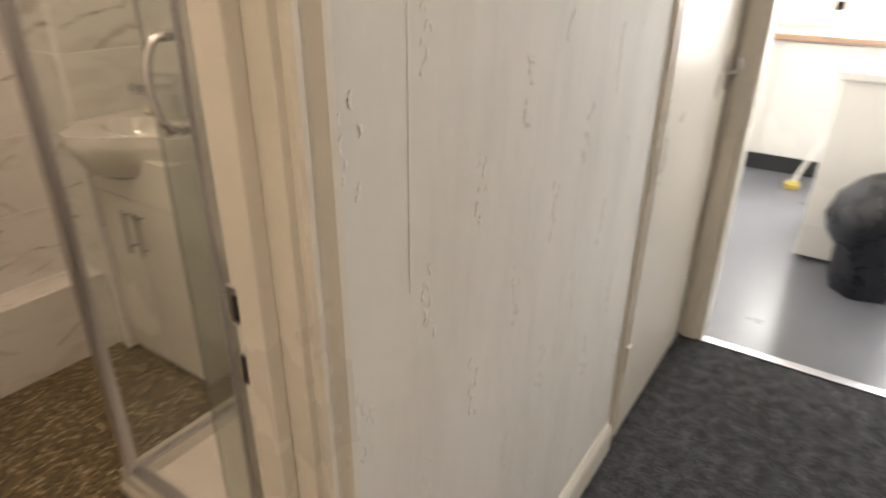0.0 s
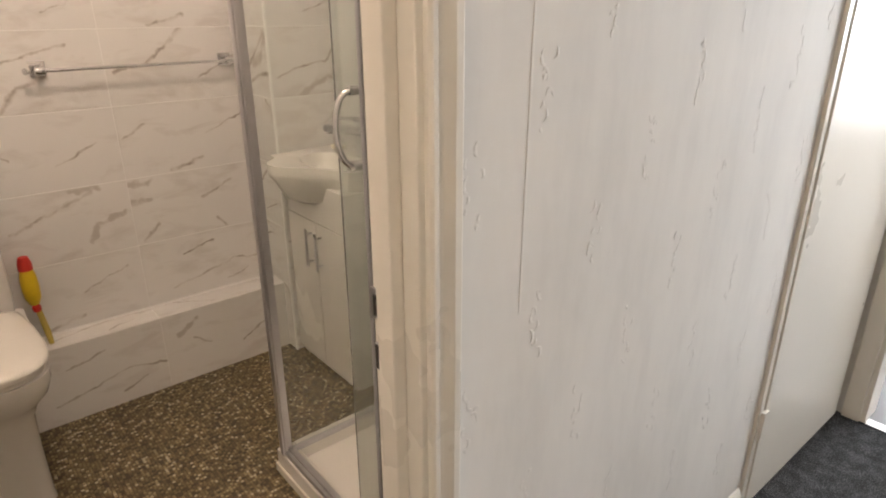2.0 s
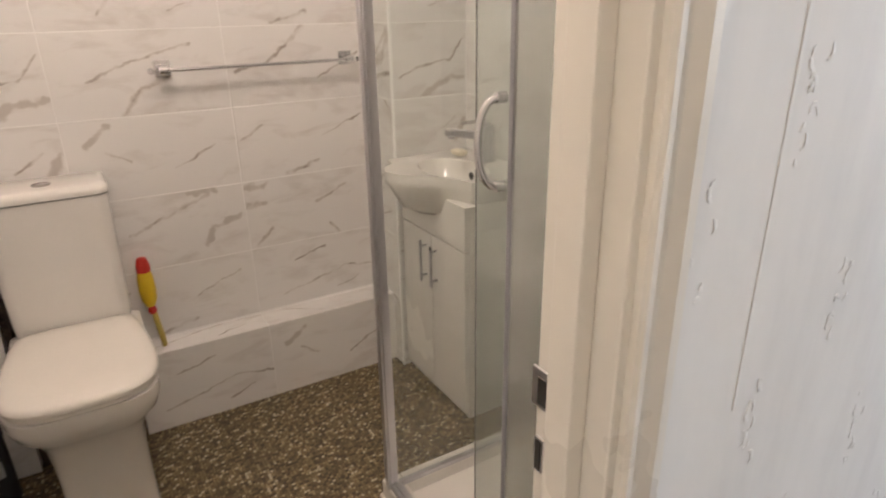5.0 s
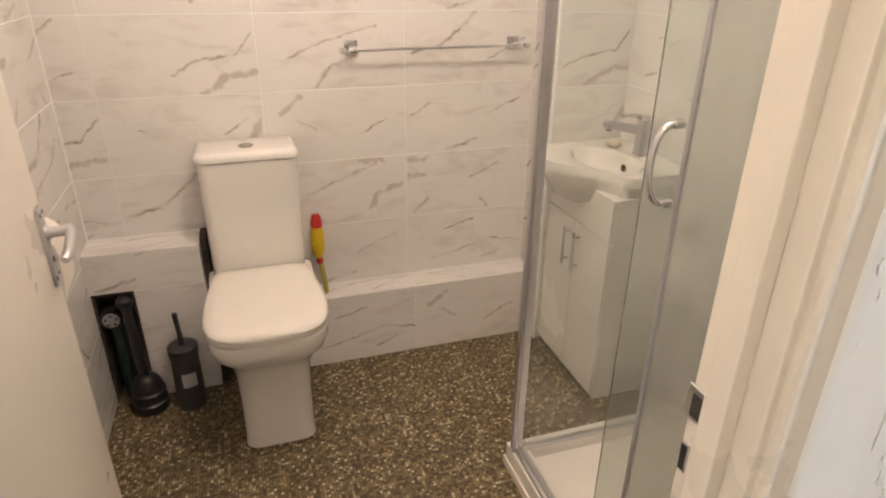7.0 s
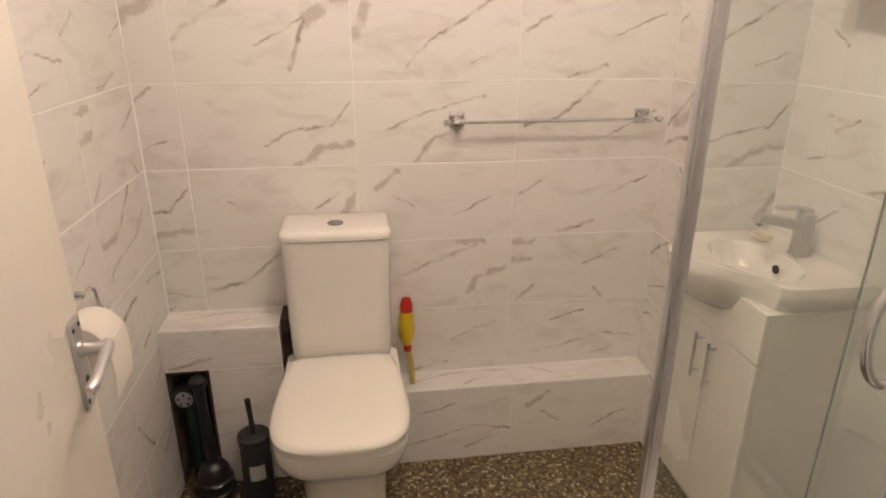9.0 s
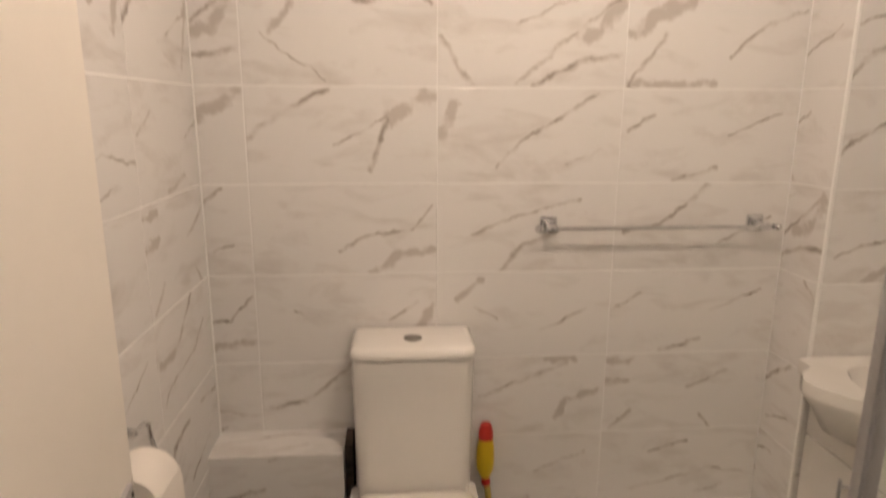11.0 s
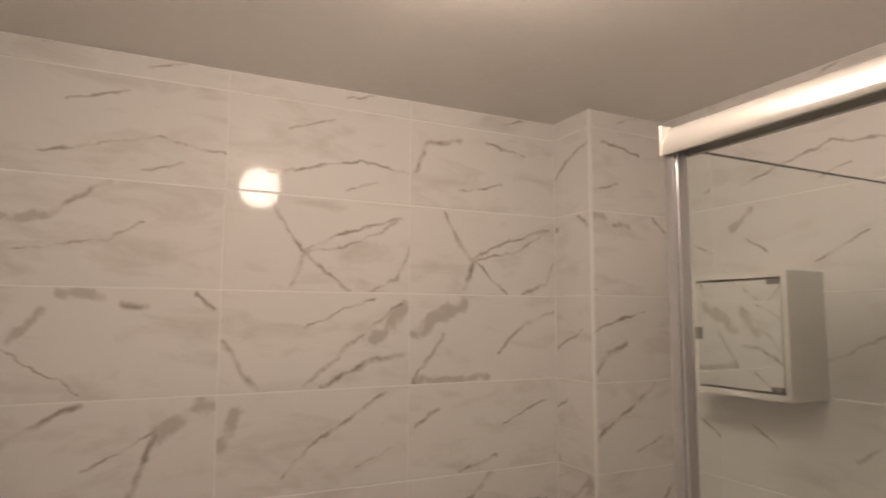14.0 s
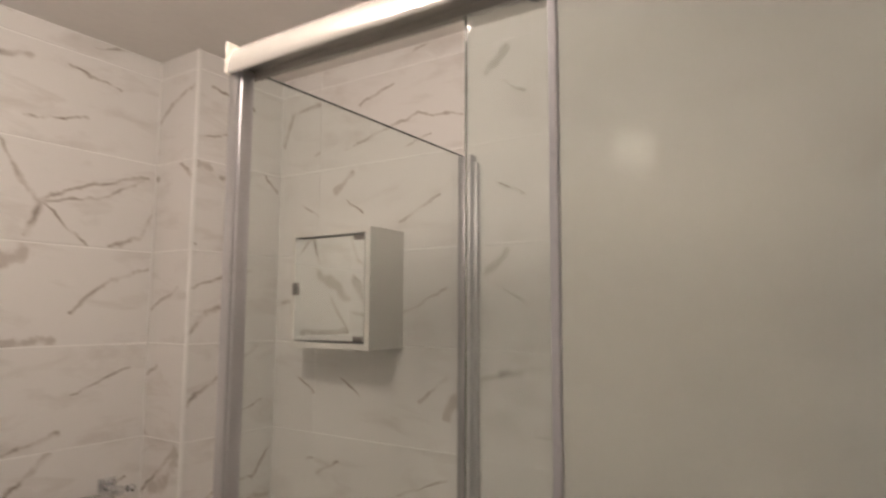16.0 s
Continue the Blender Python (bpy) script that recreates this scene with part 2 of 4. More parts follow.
PRINT["dots"] = marble_mat("marble_dots", (15, 15, 55, 26, 80), (15, 32, 95, 49, 93), (13, 57, 85, 68, 83), (8, 88, 97, 98, 80), (4, 10, 50, 43, 6))
PRINT["sweep"] = marble_mat("marble_sweep", (9, 1, 50, 10, 22, 19, 2), (6, 37, 60, 79, 95), (10, 41, 2, 70, 52, 95, 90), (24, 74, 50, 86, 55, 96, 88), (12, 50, 2, 76, 28, 98, 35))
PRINT["cloud"] = marble_mat("marble_cloud", (26, 4, 55, 18, 75, 33, 90), (11, 2, 3, 22, 55), (14, 3, 3, 50, 6), (9, 57, 33, 76, 66, 98, 82))
PRINT["slash"] = marble_mat("marble_slash", (12, 0, 45, 15, 68, 43, 98), (26, 75, 68, 97, 95), (11, 74, 65, 64, 15), (6, 45, 40, 73, 68))
PRINT["rise"] = marble_mat("marble_rise", (22, 2, 52, 10, 83), (9, 32, 18, 45, 45, 63, 65, 86, 95), (5, 70, 20, 90, 35))
PRINT["low"] = marble_mat("marble_low", (8, 3, 56, 18, 74), (11, 32, 3, 56, 15), (5, 60, 50, 90, 75))
PRINT["streak"] = marble_mat("marble_streak", (7, 47, 27, 60, 42, 86, 50, 98, 77), (16, 65, 2, 78, 20, 98, 25))
PRINT["comet"] = marble_mat("marble_comet", (7, 20, 43, 36, 58, 79, 82), (13, 36, 2, 49, 30, 65, 45))
PRINT["drop"] = marble_mat("marble_drop", (7, 73, 45, 90, 70), (18, 91, 35, 98, 65), (6, 20, 60, 34, 45))
PRINT["tick"] = marble_mat("marble_tick", (15, 12, 72, 25, 92), (6, 22, 60, 34, 45), (6, 60, 30, 85, 55))
PRINT["wave"] = marble_mat("marble_wave", (11, 5, 45, 25, 52, 43, 80, 52, 97), (6, 60, 30, 90, 60))
PRINT["flock"] = marble_mat("marble_flock", (10, 25, 50, 50, 70, 77, 92), (16, 62, 97, 80, 95), (14, 70, 20, 78, 45, 95, 55))
PRINT["pair"] = marble_mat("marble_pair", (17, 0, 90, 15, 92), (16, 0, 64, 14, 66), (10, 5, 5, 17, 25), (9, 60, 20, 68, 2), (9, 52, 55, 75, 75))
GROUT = mat("white_grout", (0.90, 0.89, 0.87), 0.6, var=0.03)
VINYL = mosaic_mat("mosaic_vinyl")
CARPET = carpet_mat("charcoal_carpet")
GLOSS = mat("white_gloss_paint", (0.80, 0.76, 0.69), 0.32, var=0.012, broad=1.6, fine=40, bump=0.02)
PAPER = mat("painted_wallpaper", (0.79, 0.77, 0.74), 0.78, var=0.045, broad=6.0, fine=38, bump=0.02, stretch=(1.0, 1.0, 0.25))
CEILING = mat("ceiling_paint", (0.82, 0.79, 0.755), 0.38, var=0.03, broad=2.0, fine=50, bump=0.03)
PLASTER = mat("white_plaster", (0.78, 0.76, 0.73), 0.7, var=0.04)
CERAMIC = mat("white_ceramic", (0.83, 0.81, 0.77), 0.10, var=0.01, bump=0.0, rvar=0.03, coat=0.4)
SEAT = mat("white_seat_plastic", (0.84, 0.81, 0.75), 0.10, var=0.015, bump=0.0, rvar=0.04)
CHROME = mat("chrome", (0.72, 0.72, 0.73), 0.12, 1.0, var=0.05, bump=0.01, rvar=0.06)
SATIN = mat("satin_aluminium", (0.62, 0.62, 0.64), 0.34, 1.0, var=0.08, fine=200, bump=0.03)
RAILWHITE = mat("white_aluminium", (0.60, 0.585, 0.56), 0.2, 0.55, var=0.04, bump=0.02)
DARK = mat("dark_screw", (0.03, 0.028, 0.026), 0.6)
BLACK = mat("black_plastic", (0.018, 0.018, 0.020), 0.38, var=0.2, bump=0.02)
GREYP = mat("charcoal_plastic", (0.030, 0.032, 0.035), 0.45, var=0.15, bump=0.02)
RED = mat("red_plastic", (0.55, 0.03, 0.02), 0.3)
YELLOW = mat("yellow_plastic", (0.72, 0.52, 0.02), 0.35)
PALEYEL = mat("pale_yellow_bristle", (0.55, 0.43, 0.10), 0.7, var=0.15)
TISSUE = mat("toilet_tissue", (0.86, 0.82, 0.76), 0.9, var=0.02, fine=300, bump=0.1)
CARD = mat("brown_card", (0.20, 0.15, 0.10), 0.9)
UNIT = mat("white_laminate", (0.80, 0.78, 0.74), 0.25, var=0.02, bump=0.0)
TRAY = mat("white_acrylic", (0.84, 0.82, 0.78), 0.2, var=0.02, bump=0.0)
CLEAR = glass_mat("clear_glass", (0.93, 0.97, 0.95), 0.0)
HAZY = glass_mat("limescaled_glass", (0.80, 0.845, 0.82), 0.04, 0.07)
SEAL = mat("grey_rubber_seal", (0.30, 0.30, 0.32), 0.45, var=0.1)
FROST = glass_mat("frosted_glass", (0.79, 0.805, 0.78), 0.10, 0.28, 0.6)
EDGE = mat("glass_edge", (0.14, 0.15, 0.135), 0.2)
DULLALU = mat("dull_aluminium", (0.46, 0.455, 0.47), 0.42, 0.75, var=0.06, bump=0.02)
BUTTON = mat("worn_chrome", (0.42, 0.40, 0.38), 0.2, 1.0, var=0.08, bump=0.01)
MIRROR = mat("mirror", (0.86, 0.88, 0.87), 0.01, 1.0, var=0.0, bump=0.0, rvar=0.0)
GLOBE = glow_mat("lit_opal_globe", (1.0, 0.79, 0.64), LAMP_POWER)
HALLGLOBE = glow_mat("lit_hall_globe", (1.0, 0.77, 0.55), HALL_POWER)
# dark lining of the pipe recess; also the shade painted beside the ledge
RECESS_SHADE = mat("dark_recess_and_shade", (0.075, 0.055, 0.042), 0.95, var=0.5, broad=18, fine=120, bump=0.6)
GREEN = mat("verdigris", (0.05, 0.10, 0.075), 0.8, var=0.3)
KFLOOR = mat("kitchen_vinyl", (0.17, 0.175, 0.20), 0.35, var=0.05, bump=0.02)
WOOD = mat("worktop_laminate", (0.42, 0.27, 0.18), 0.35, var=0.15, broad=6)
GUN = mat("dull_metal", (0.30, 0.28, 0.26), 0.35, 0.8)
BAG = mat("black_bag", (0.012, 0.014, 0.020), 0.3, var=0.2, broad=10, bump=0.5)
SOAP = mat("cream_soap", (0.80, 0.74, 0.60), 0.35)
LABEL = mat("pale_print", (0.45, 0.45, 0.46), 0.6)


# ---- mesh helpers ----
ORIGIN = {}


def box(x0, x1, y0, y1, z0, z1, bev=0.0, seg=2):
    bm = bmesh.new()
    bmesh.ops.create_cube(bm, size=1)
    for v in bm.verts:
        v.co = ((x0 + x1) / 2 + v.co.x * (x1 - x0), (y0 + y1) / 2 + v.co.y * (y1 - y0), (z0 + z1) / 2 + v.co.z * (z1 - z0))
    if bev:
        bmesh.ops.bevel(bm, geom=list(bm.edges), offset=bev, segments=seg, profile=0.6, affect="EDGES")
    return bm


def joined(*bms):
    out = bmesh.new()
    for b in bms:
        me = bpy.data.meshes.new("tmp")
        b.to_mesh(me)
        out.from_mesh(me)
        bpy.data.meshes.remove(me)
        b.free()
    return out


def loft(sections, cap=True):
    bm = bmesh.new()
    rings = [[bm.verts.new(p) for p in s] for s in sections]
    k = len(rings[0])
    for a, b in zip(rings, rings[1:]):
        for i in range(k):
            bm.faces.new((a[i], a[(i + 1) % k], b[(i + 1) % k], b[i]))
    if cap:
        bm.faces.new(list(reversed(rings[0])))
        bm.faces.new(rings[-1])
    bmesh.ops.recalc_face_normals(bm, faces=bm.faces)
    return bm


def tube(points, r, n=14):
    pts = [Vector(p) for p in points]
    secs = []
    up = Vector((0.137, 0.21, 0.97))
    for i, p in enumerate(pts):
        d = (pts[min(i + 1, len(pts) - 1)] - pts[max(i - 1, 0)]).normalized()
        side = d.cross(up)
        if side.length < 0.05:
            side = d.cross(Vector((1, 0, 0)))
        side.normalize()
        top = side.cross(d)
        rr = r[i] if isinstance(r, (list, tuple)) else r
        secs.append([p + rr * (math.cos(2 * math.pi * k / n) * side + math.sin(2 * math.pi * k / n) * top) for k in range(n)])
    return loft(secs)


def lathe(profile, centre, n=32, axis="z"):
    cx, cy, cz = centre
    secs = []
    for r, h in profile:
        ring = []
        for k in range(n):
            c, s = r * math.cos(2 * math.pi * k / n), r * math.sin(2 * math.pi * k / n)
            ring.append({"z": (cx + c, cy + s, cz + h), "y": (cx + c, cy + h, cz + s), "x": (cx + h, cy + c, cz + s)}[axis])
        secs.append(ring)
    return loft(secs)


def rrect(x0, x1, y0, y1, r, z, n=6, rb=None):
    """A rounded rectangle at height z; rb rounds the two corners at y1 apart."""
    rb = r if rb is None else rb
    out = []
    for cx, cy, a0, q in ((x1 - r, y0 + r, -90, r), (x1 - rb, y1 - rb, 0, rb), (x0 + rb, y1 - rb, 90, rb), (x0 + r, y0 + r, 180, r)):
        for k in range(n + 1):
            a = radians(a0 + 90 * k / n)
            out.append((cx + q * math.cos(a), cy + q * math.sin(a), z))
    return out


def thing(name, loc, label, category, group=""):
    ob = new(name)
    ob.location = loc
    ob.empty_display_size = 0.05
    ORIGIN[ob] = Vector(loc)
    return tagged(ob, label, category, group)


def part(name, bm, material, parent, label="", smooth=False):
    o = ORIGIN[parent]
    bmesh.ops.translate(bm, verts=bm.verts, vec=-o)
    me = bpy.data.meshes.new(name)
    bm.to_mesh(me)
    bm.free()
    me.materials.append(material)
    if smooth:
        for f in me.polygons:
            f.use_smooth = True
        me.set_sharp_from_angle(angle=radians(38))
    ob = new(name, me)
    ob.parent = parent
    ORIGIN[ob] = o
    return tagged(ob, label)


def single(name, bm, material, loc, label, category, group="", smooth=False, kind=""):
    """A thing that is one mesh, with its origin at loc."""
    bmesh.ops.translate(bm, verts=bm.verts, vec=-Vector(loc))
    me = bpy.data.meshes.new(name)
    bm.to_mesh(me)
    bm.free()
    me.materials.append(material)
    if smooth:
        for f in me.polygons:
            f.use_smooth = True
        me.set_sharp_from_angle(angle=radians(38))
    ob = new(name, me)
    ob.location = loc
    ORIGIN[ob] = Vector(loc)
    return tagged(ob, label, category, group, kind)


def structure(name, bm, material, label, category):
    return single(name, bm, material, (0, 0, 0), label, category, kind="structure")


# ---- structure: bathroom ----
G = 0.0012                       # how far the grout lies behind the tile face
floor = structure("floor", box(XL - 0.1, XR + 0.1, YF, 0.1, -0.08, 0.0), VINYL, "brown and cream mosaic-print vinyl bathroom floor", "floor")
wall_back = structure("wall_back", box(XL - 0.12, XR + 0.12, G, 0.12, 0, CEIL + 0.05), GROUT, "bathroom wall behind the toilet with marble-effect tiles", "wall")
wall_left = structure("wall_left", box(XL - 0.12, XL - G, YF, G, 0, CEIL + 0.05), GROUT, "bathroom side wall with marble-effect tiles and paper holder", "wall")
wall_right = structure("wall_right", box(XR + G, XR + 0.12, YF, G, 0, CEIL + 0.05), GROUT, "tiled bathroom wall behind basin and shower", "wall")
ceiling = structure("ceiling", box(XL - 0.12, XR + 0.12, YF - 0.11, 0.12, CEIL, CEIL + 0.08), CEILING, "smooth off-white painted bathroom ceiling", "ceiling")
# partition with the bathroom doorway
OPL, OPR, OPH = DOOR_L - 0.03, DOOR_R + 0.042, DOOR_H + 0.035
wall_partition = structure("wall_partition", joined(
    box(-1.9, OPL, YC, YF - G, 0, 2.45), box(OPR, KX, YC, YF - G, 0, 2.45), box(OPL, OPR, YC, YF - G, OPH, 2.45)),
    PAPER, "off-white embossed wallpaper on the corridor wall", "wall")

# pipe boxing
BX, BY = 1.0, -0.177
pipe_box = structure("wall_pipe_box", box(BX + G, XR + G, BY + G, G, 0, CEIL), GROUT, "tall tiled pipe boxing in the corner", "wall")
LB_H, LB_Y = 0.294, -0.110
LG_Y = -0.127
low_box = structure("wall_low_box", box(0.05, BX + G, LB_Y + G, G, 0, LB_H - G), GROUT, "low tiled pipe boxing along the wall", "wall")
LG_X, LG_H, LG_Z = -0.262, 0.584, 0.440
ledge_box = structure("wall_ledge_box", joined(
    box(XL - G, LG_X - 0.004, LG_Y + G, G, LG_Z, LG_H - G), box(-0.492, LG_X - 0.004, LG_Y + G, G, 0, LG_Z)),
    GROUT, "tiled ledge beside the toilet with an open pipe recess", "wall")

# ---- structure: corridor and kitchen ----
corridor_floor = structure("corridor_floor", box(-1.9, KX + 0.01, -3.2, YF, -0.08, -0.001), CARPET, "charcoal flecked corridor carpet", "floor")
corridor_ceiling = structure("corridor_ceiling", box(-1.9, KX + 0.1, -3.2, YC, 2.42, 2.5), PLASTER, "white painted corridor ceiling", "ceiling")
wall_corridor_south = structure("wall_corridor_south", box(-1.9, KX + 0.1, -3.2, -3.1, 0, 2.45), PAPER, "off-white corridor wall", "wall")
wall_corridor_west = structure("wall_corridor_west", box(-2.0, -1.9, -3.2, YF, 0, 2.45), PAPER, "off-white end wall of the corridor", "wall")
KD0, KD1, KDH = -2.72, -1.90, 2.03
wall_kitchen = structure("wall_kitchen", joined(
    box(KX, KX + 0.1, -4.1, KD0, 0, 2.45), box(KX, KX + 0.1, KD1, -0.9, 0, 2.45), box(KX, KX + 0.1, KD0, KD1, KDH, 2.45)),
    PLASTER, "white wall between corridor and kitchen", "wall")
kitchen_floor = structure("kitchen_floor", box(KX + 0.01, 5.3, -4.1, -0.9, -0.08, 0.0), KFLOOR, "pale grey kitchen vinyl floor", "floor")
kitchen_ceiling = structure("kitchen_ceiling", box(KX, 5.4, -4.1, -0.9, 2.42, 2.5), PLASTER, "white kitchen ceiling", "ceiling")
wall_kitchen_north = structure("wall_kitchen_north", box(KX, 5.4, -0.9, -0.8, 0, 2.45), PLASTER, "white kitchen side wall", "wall")
wall_kitchen_south = structure("wall_kitchen_south", box(KX, 5.4, -4.2, -4.1, 0, 2.45), PLASTER, "white kitchen side wall", "wall")
wall_kitchen_east = structure("wall_kitchen_east", joined(
    box(5.3, 5.4, -4.1, -0.9, 0, 1.02), box(5.3, 5.4, -4.1, -0.9, 2.2, 2.45), box(5.3, 5.4, -4.1, -3.7, 1.02, 2.2), box(5.3, 5.4, -1.9, -0.9, 1.02, 2.2)),
    PLASTER, "white kitchen wall with a wide window", "wall")
window_1 = thing("window_1", (5.35, -2.8, 1.02), "white framed kitchen window above the worktop", "window")
tagged(window_1, kind="structure")
part("window_frame", joined(box(5.32, 5.38, -3.7, -3.64, 1.02, 2.2), box(5.32, 5.38, -1.96, -1.9, 1.02, 2.2), box(5.32, 5.38, -3.7, -1.9, 1.02, 1.08),
     box(5.32, 5.38, -3.7, -1.9, 2.14, 2.2), box(5.32, 5.38, -2.83, -2.77, 1.02, 2.2)), GLOSS, window_1)
pn = part("pane", box(5.345, 5.351, -3.64, -1.96, 1.08, 2.14), CLEAR, window_1)
pn.visible_shadow = False


def skirting(name, x0, x1, y0, h=0.095):
    secs = []
    for x in (x0, x1 - 0.012, x1):
        d = 0.018 if x < x1 else 0.008
        secs.append([(x, y0, 0), (x, y0 - d, 0), (x, y0 - d, h - 0.03), (x, y0 - d * 0.8, h - 0.012), (x, y0 - d * 0.35, h), (x, y0, h)])
    return structure(name, loft(secs), GLOSS, "white gloss painted skirting board", "skirting")


skirting("baseboard", 0.456, 1.525, YC)
skirting("baseboard_west", -1.9, -0.49, YC)

# doorway lining, stops and architrave of the bathroom door
door_frame = thing("door_frame_1", (DOOR_R, YC, 0), "white gloss door lining and architrave", "door frame")
tagged(door_frame, kind="structure")
for a, b in ((DOOR_R + 0.012, OPR), (OPL, DOOR_L - 0.004)):
    part("jamb", box(a, b, YC - 0.002, YF - 0.012, 0, OPH, 0.003), GLOSS, door_frame)
part("head", box(DOOR_L - 0.004, DOOR_R + 0.004, YC - 0.002, YF - 0.012, DOOR_H + 0.004, OPH, 0.003), GLOSS, door_frame)
part("stop", box(DOOR_R - 0.008, DOOR_R + 0.012, YC + 0.028, YF - 0.048, 0, DOOR_H, 0.003), GLOSS, door_frame)
part("stop", box(DOOR_L - 0.004, DOOR_L + 0.010, YC + 0.028, YF - 0.048, 0, DOOR_H, 0.003), GLOSS, door_frame)
part("stop", box(DOOR_L + 0.010, DOOR_R - 0.010, YC + 0.028, YF - 0.048, DOOR_H - 0.010, DOOR_H + 0.004, 0.003), GLOSS, door_frame)


# moulded section: across the face, out from the wall
MOULDING = [(0, 0), (0, 0.010), (0.004, 0.014), (0.010, 0.014), (0.014, 0.010), (0.020, 0.011), (0.034, 0.016), (0.044, 0.016), (0.049, 0.011), (0.049, 0)]


def architrave(x_in, sign, h):
    secs = []
    for z in (0.0, h):
        secs.append([(x_in + sign * u, YC - v, z) for u, v in MOULDING])
    return loft(secs)


part("architrave", architrave(DOOR_R + 0.022, 1, OPH + 0.03), GLOSS, door_frame)
part("architrave", architrave(DOOR_L - 0.022, -1, OPH + 0.03), GLOSS, door_frame)
part("architrave", box(DOOR_L - 0.022, DOOR_R + 0.022, YC - 0.015, YC, DOOR_H + 0.022, DOOR_H + 0.071, 0.004), GLOSS, door_frame)
keep = part("strike_plate", joined(box(DOOR_R + 0.0090, DOOR_R + 0.0125, -1.762, -1.728, 0.986, 1.030, 0.001), box(DOOR_R + 0.0085, DOOR_R + 0.0125, -1.748, -1.736, 0.91, 0.95)), SATIN, door_frame, "worn steel strike plate")
part("latch_hole", joined(box(DOOR_R + 0.0075, DOOR_R + 0.0110, -1.755, -1.738, 0.992, 1.022), box(DOOR_R + 0.0075, DOOR_R + 0.0110, -1.746, -1.738, 0.912, 0.948)), DARK, keep, "dark latch holes")

# bathroom door leaf, hinged at the far jamb and swung into the room
DY0, DY1 = -1.765, -1.725
door = thing("door_1", (DOOR_L + 0.002, DY1, 0), "white painted flush door standing open into the bathroom", "door")
tagged(door, kind="structure")
part("leaf", box(DOOR_L + 0.002, DOOR_R - 0.003, DY0, DY1, 0.008, DOOR_H - 0.003, 0.0025), GLOSS, door)


def lever_handle(parent, px, face, pz, out, label):
    """Lever on a back plate 0.15 high; out is the way the lever sticks out along y."""
    y0, y1 = sorted((face, face + out * 0.007))
    pl = part("back_plate", box(px - 0.0195, px + 0.0195, y0, y1, pz - 0.102, pz + 0.050, 0.003), SATIN, parent, label)
    for sx in (-0.0125, 0.0125):
        for z in (pz + 0.037, pz - 0.087):
            part("screw", lathe([(0.0005, 0), (0.0042, 0.0002), (0.0038, 0.0012), (0.0005, 0.0014)], (px + sx, face + out * 0.0068, z), 12, "y") if out > 0 else
                 lathe([(0.0005, 0), (0.0042, -0.0002), (0.0038, -0.0012), (0.0005, -0.0014)], (px + sx, face + out * 0.0068, z), 12, "y"), DARK, pl)
    part("keyhole", lathe([(0.0005, 0), (0.0068, out * 0.0002), (0.0062, out * 0.0012), (0.0005, out * 0.0013)], (px, face + out * 0.0068, pz - 0.053), 16, "y"), DARK, pl)
    yb = face + out * 0.007
    lever = part("lever", joined(
        lathe([(0.0005, 0), (0.0135, 0), (0.0135, out * 0.004), (0.0105, out * 0.007), (0.0095, out * 0.030), (0.0095, out * 0.042), (0.0005, out * 0.044)], (px, yb, pz), 20, "y"),
        tube([(px + 0.011, yb + out * 0.036, pz + 0.001), (px - 0.005, yb + out * 0.040, pz), (px - 0.035, yb + out * 0.041, pz - 0.003), (px - 0.075, yb + out * 0.040, pz - 0.010),
              (px - 0.092, yb + out * 0.038, pz - 0.014), (px - 0.101, yb + out * 0.034, pz - 0.016)], [0.0085, 0.0095, 0.0085, 0.0085, 0.0095, 0.007], 14)),
        SATIN, parent, "brushed aluminium lever", smooth=True)
    return lever


lever_handle(door, 0.331, DY0, 1.010, -1, "satin aluminium lever back plate")
lever_handle(door, 0.331, DY1, 1.010, 1, "satin aluminium lever back plate")
part("latch", box(DOOR_R - 0.0035, DOOR_R - 0.001, -1.757, -1.733, 0.93, 1.06, 0.001), SATIN, door)
for z in (0.25, 1.0, 1.78):
    part("hinge", lathe([(0.001, 0), (0.006, 0), (0.006, 0.08), (0.001, 0.08)], (DOOR_L + 0.002, DY1 + 0.006, z), 12), SATIN, door)
door.rotation_euler = (0, 0, radians(96.2))

# cupboard in the corridor wall, beside the kitchen doorway
cup_x0, cup_x1 = 1.535, 2.250
cupboard = thing("cupboard_door", (cup_x0, YC, 0), "flush white gloss cupboard door in the corridor wall", "cupboard")
part("frame", joined(box(cup_x0, cup_x0 + 0.022, YC - 0.010, YC + 0.02, 0, 2.05, 0.002), box(cup_x0 + 0.022, cup_x1 + 0.02, YC - 0.010, YC + 0.02, 2.03, 2.06, 0.002)), GLOSS, cupboard)
cl = part("door", box(cup_x0 + 0.026, cup_x1, YC - 0.014, YC + 0.006, 0.012, 2.027, 0.003), GLOSS, cupboard)
for z in (0.26, 1.70):
    part("hinge", box(cup_x0 + 0.012, cup_x0 + 0.040, YC - 0.020, YC - 0.009, z, z + 0.085, 0.003), GLOSS, cl, "painted-over butt hinge")
part("handle", joined(box(cup_x1 - 0.055, cup_x1 - 0.038, YC - 0.019, YC - 0.013, 0.96, 1.08, 0.003), tube([(cup_x1 - 0.047, YC - 0.016, 1.01), (cup_x1 - 0.047, YC - 0.042, 1.012), (cup_x1 - 0.047, YC - 0.05, 1.03), (cup_x1 - 0.047, YC - 0.046, 1.06)], 0.006)), CHROME, cl, "small chrome pull", smooth=True)

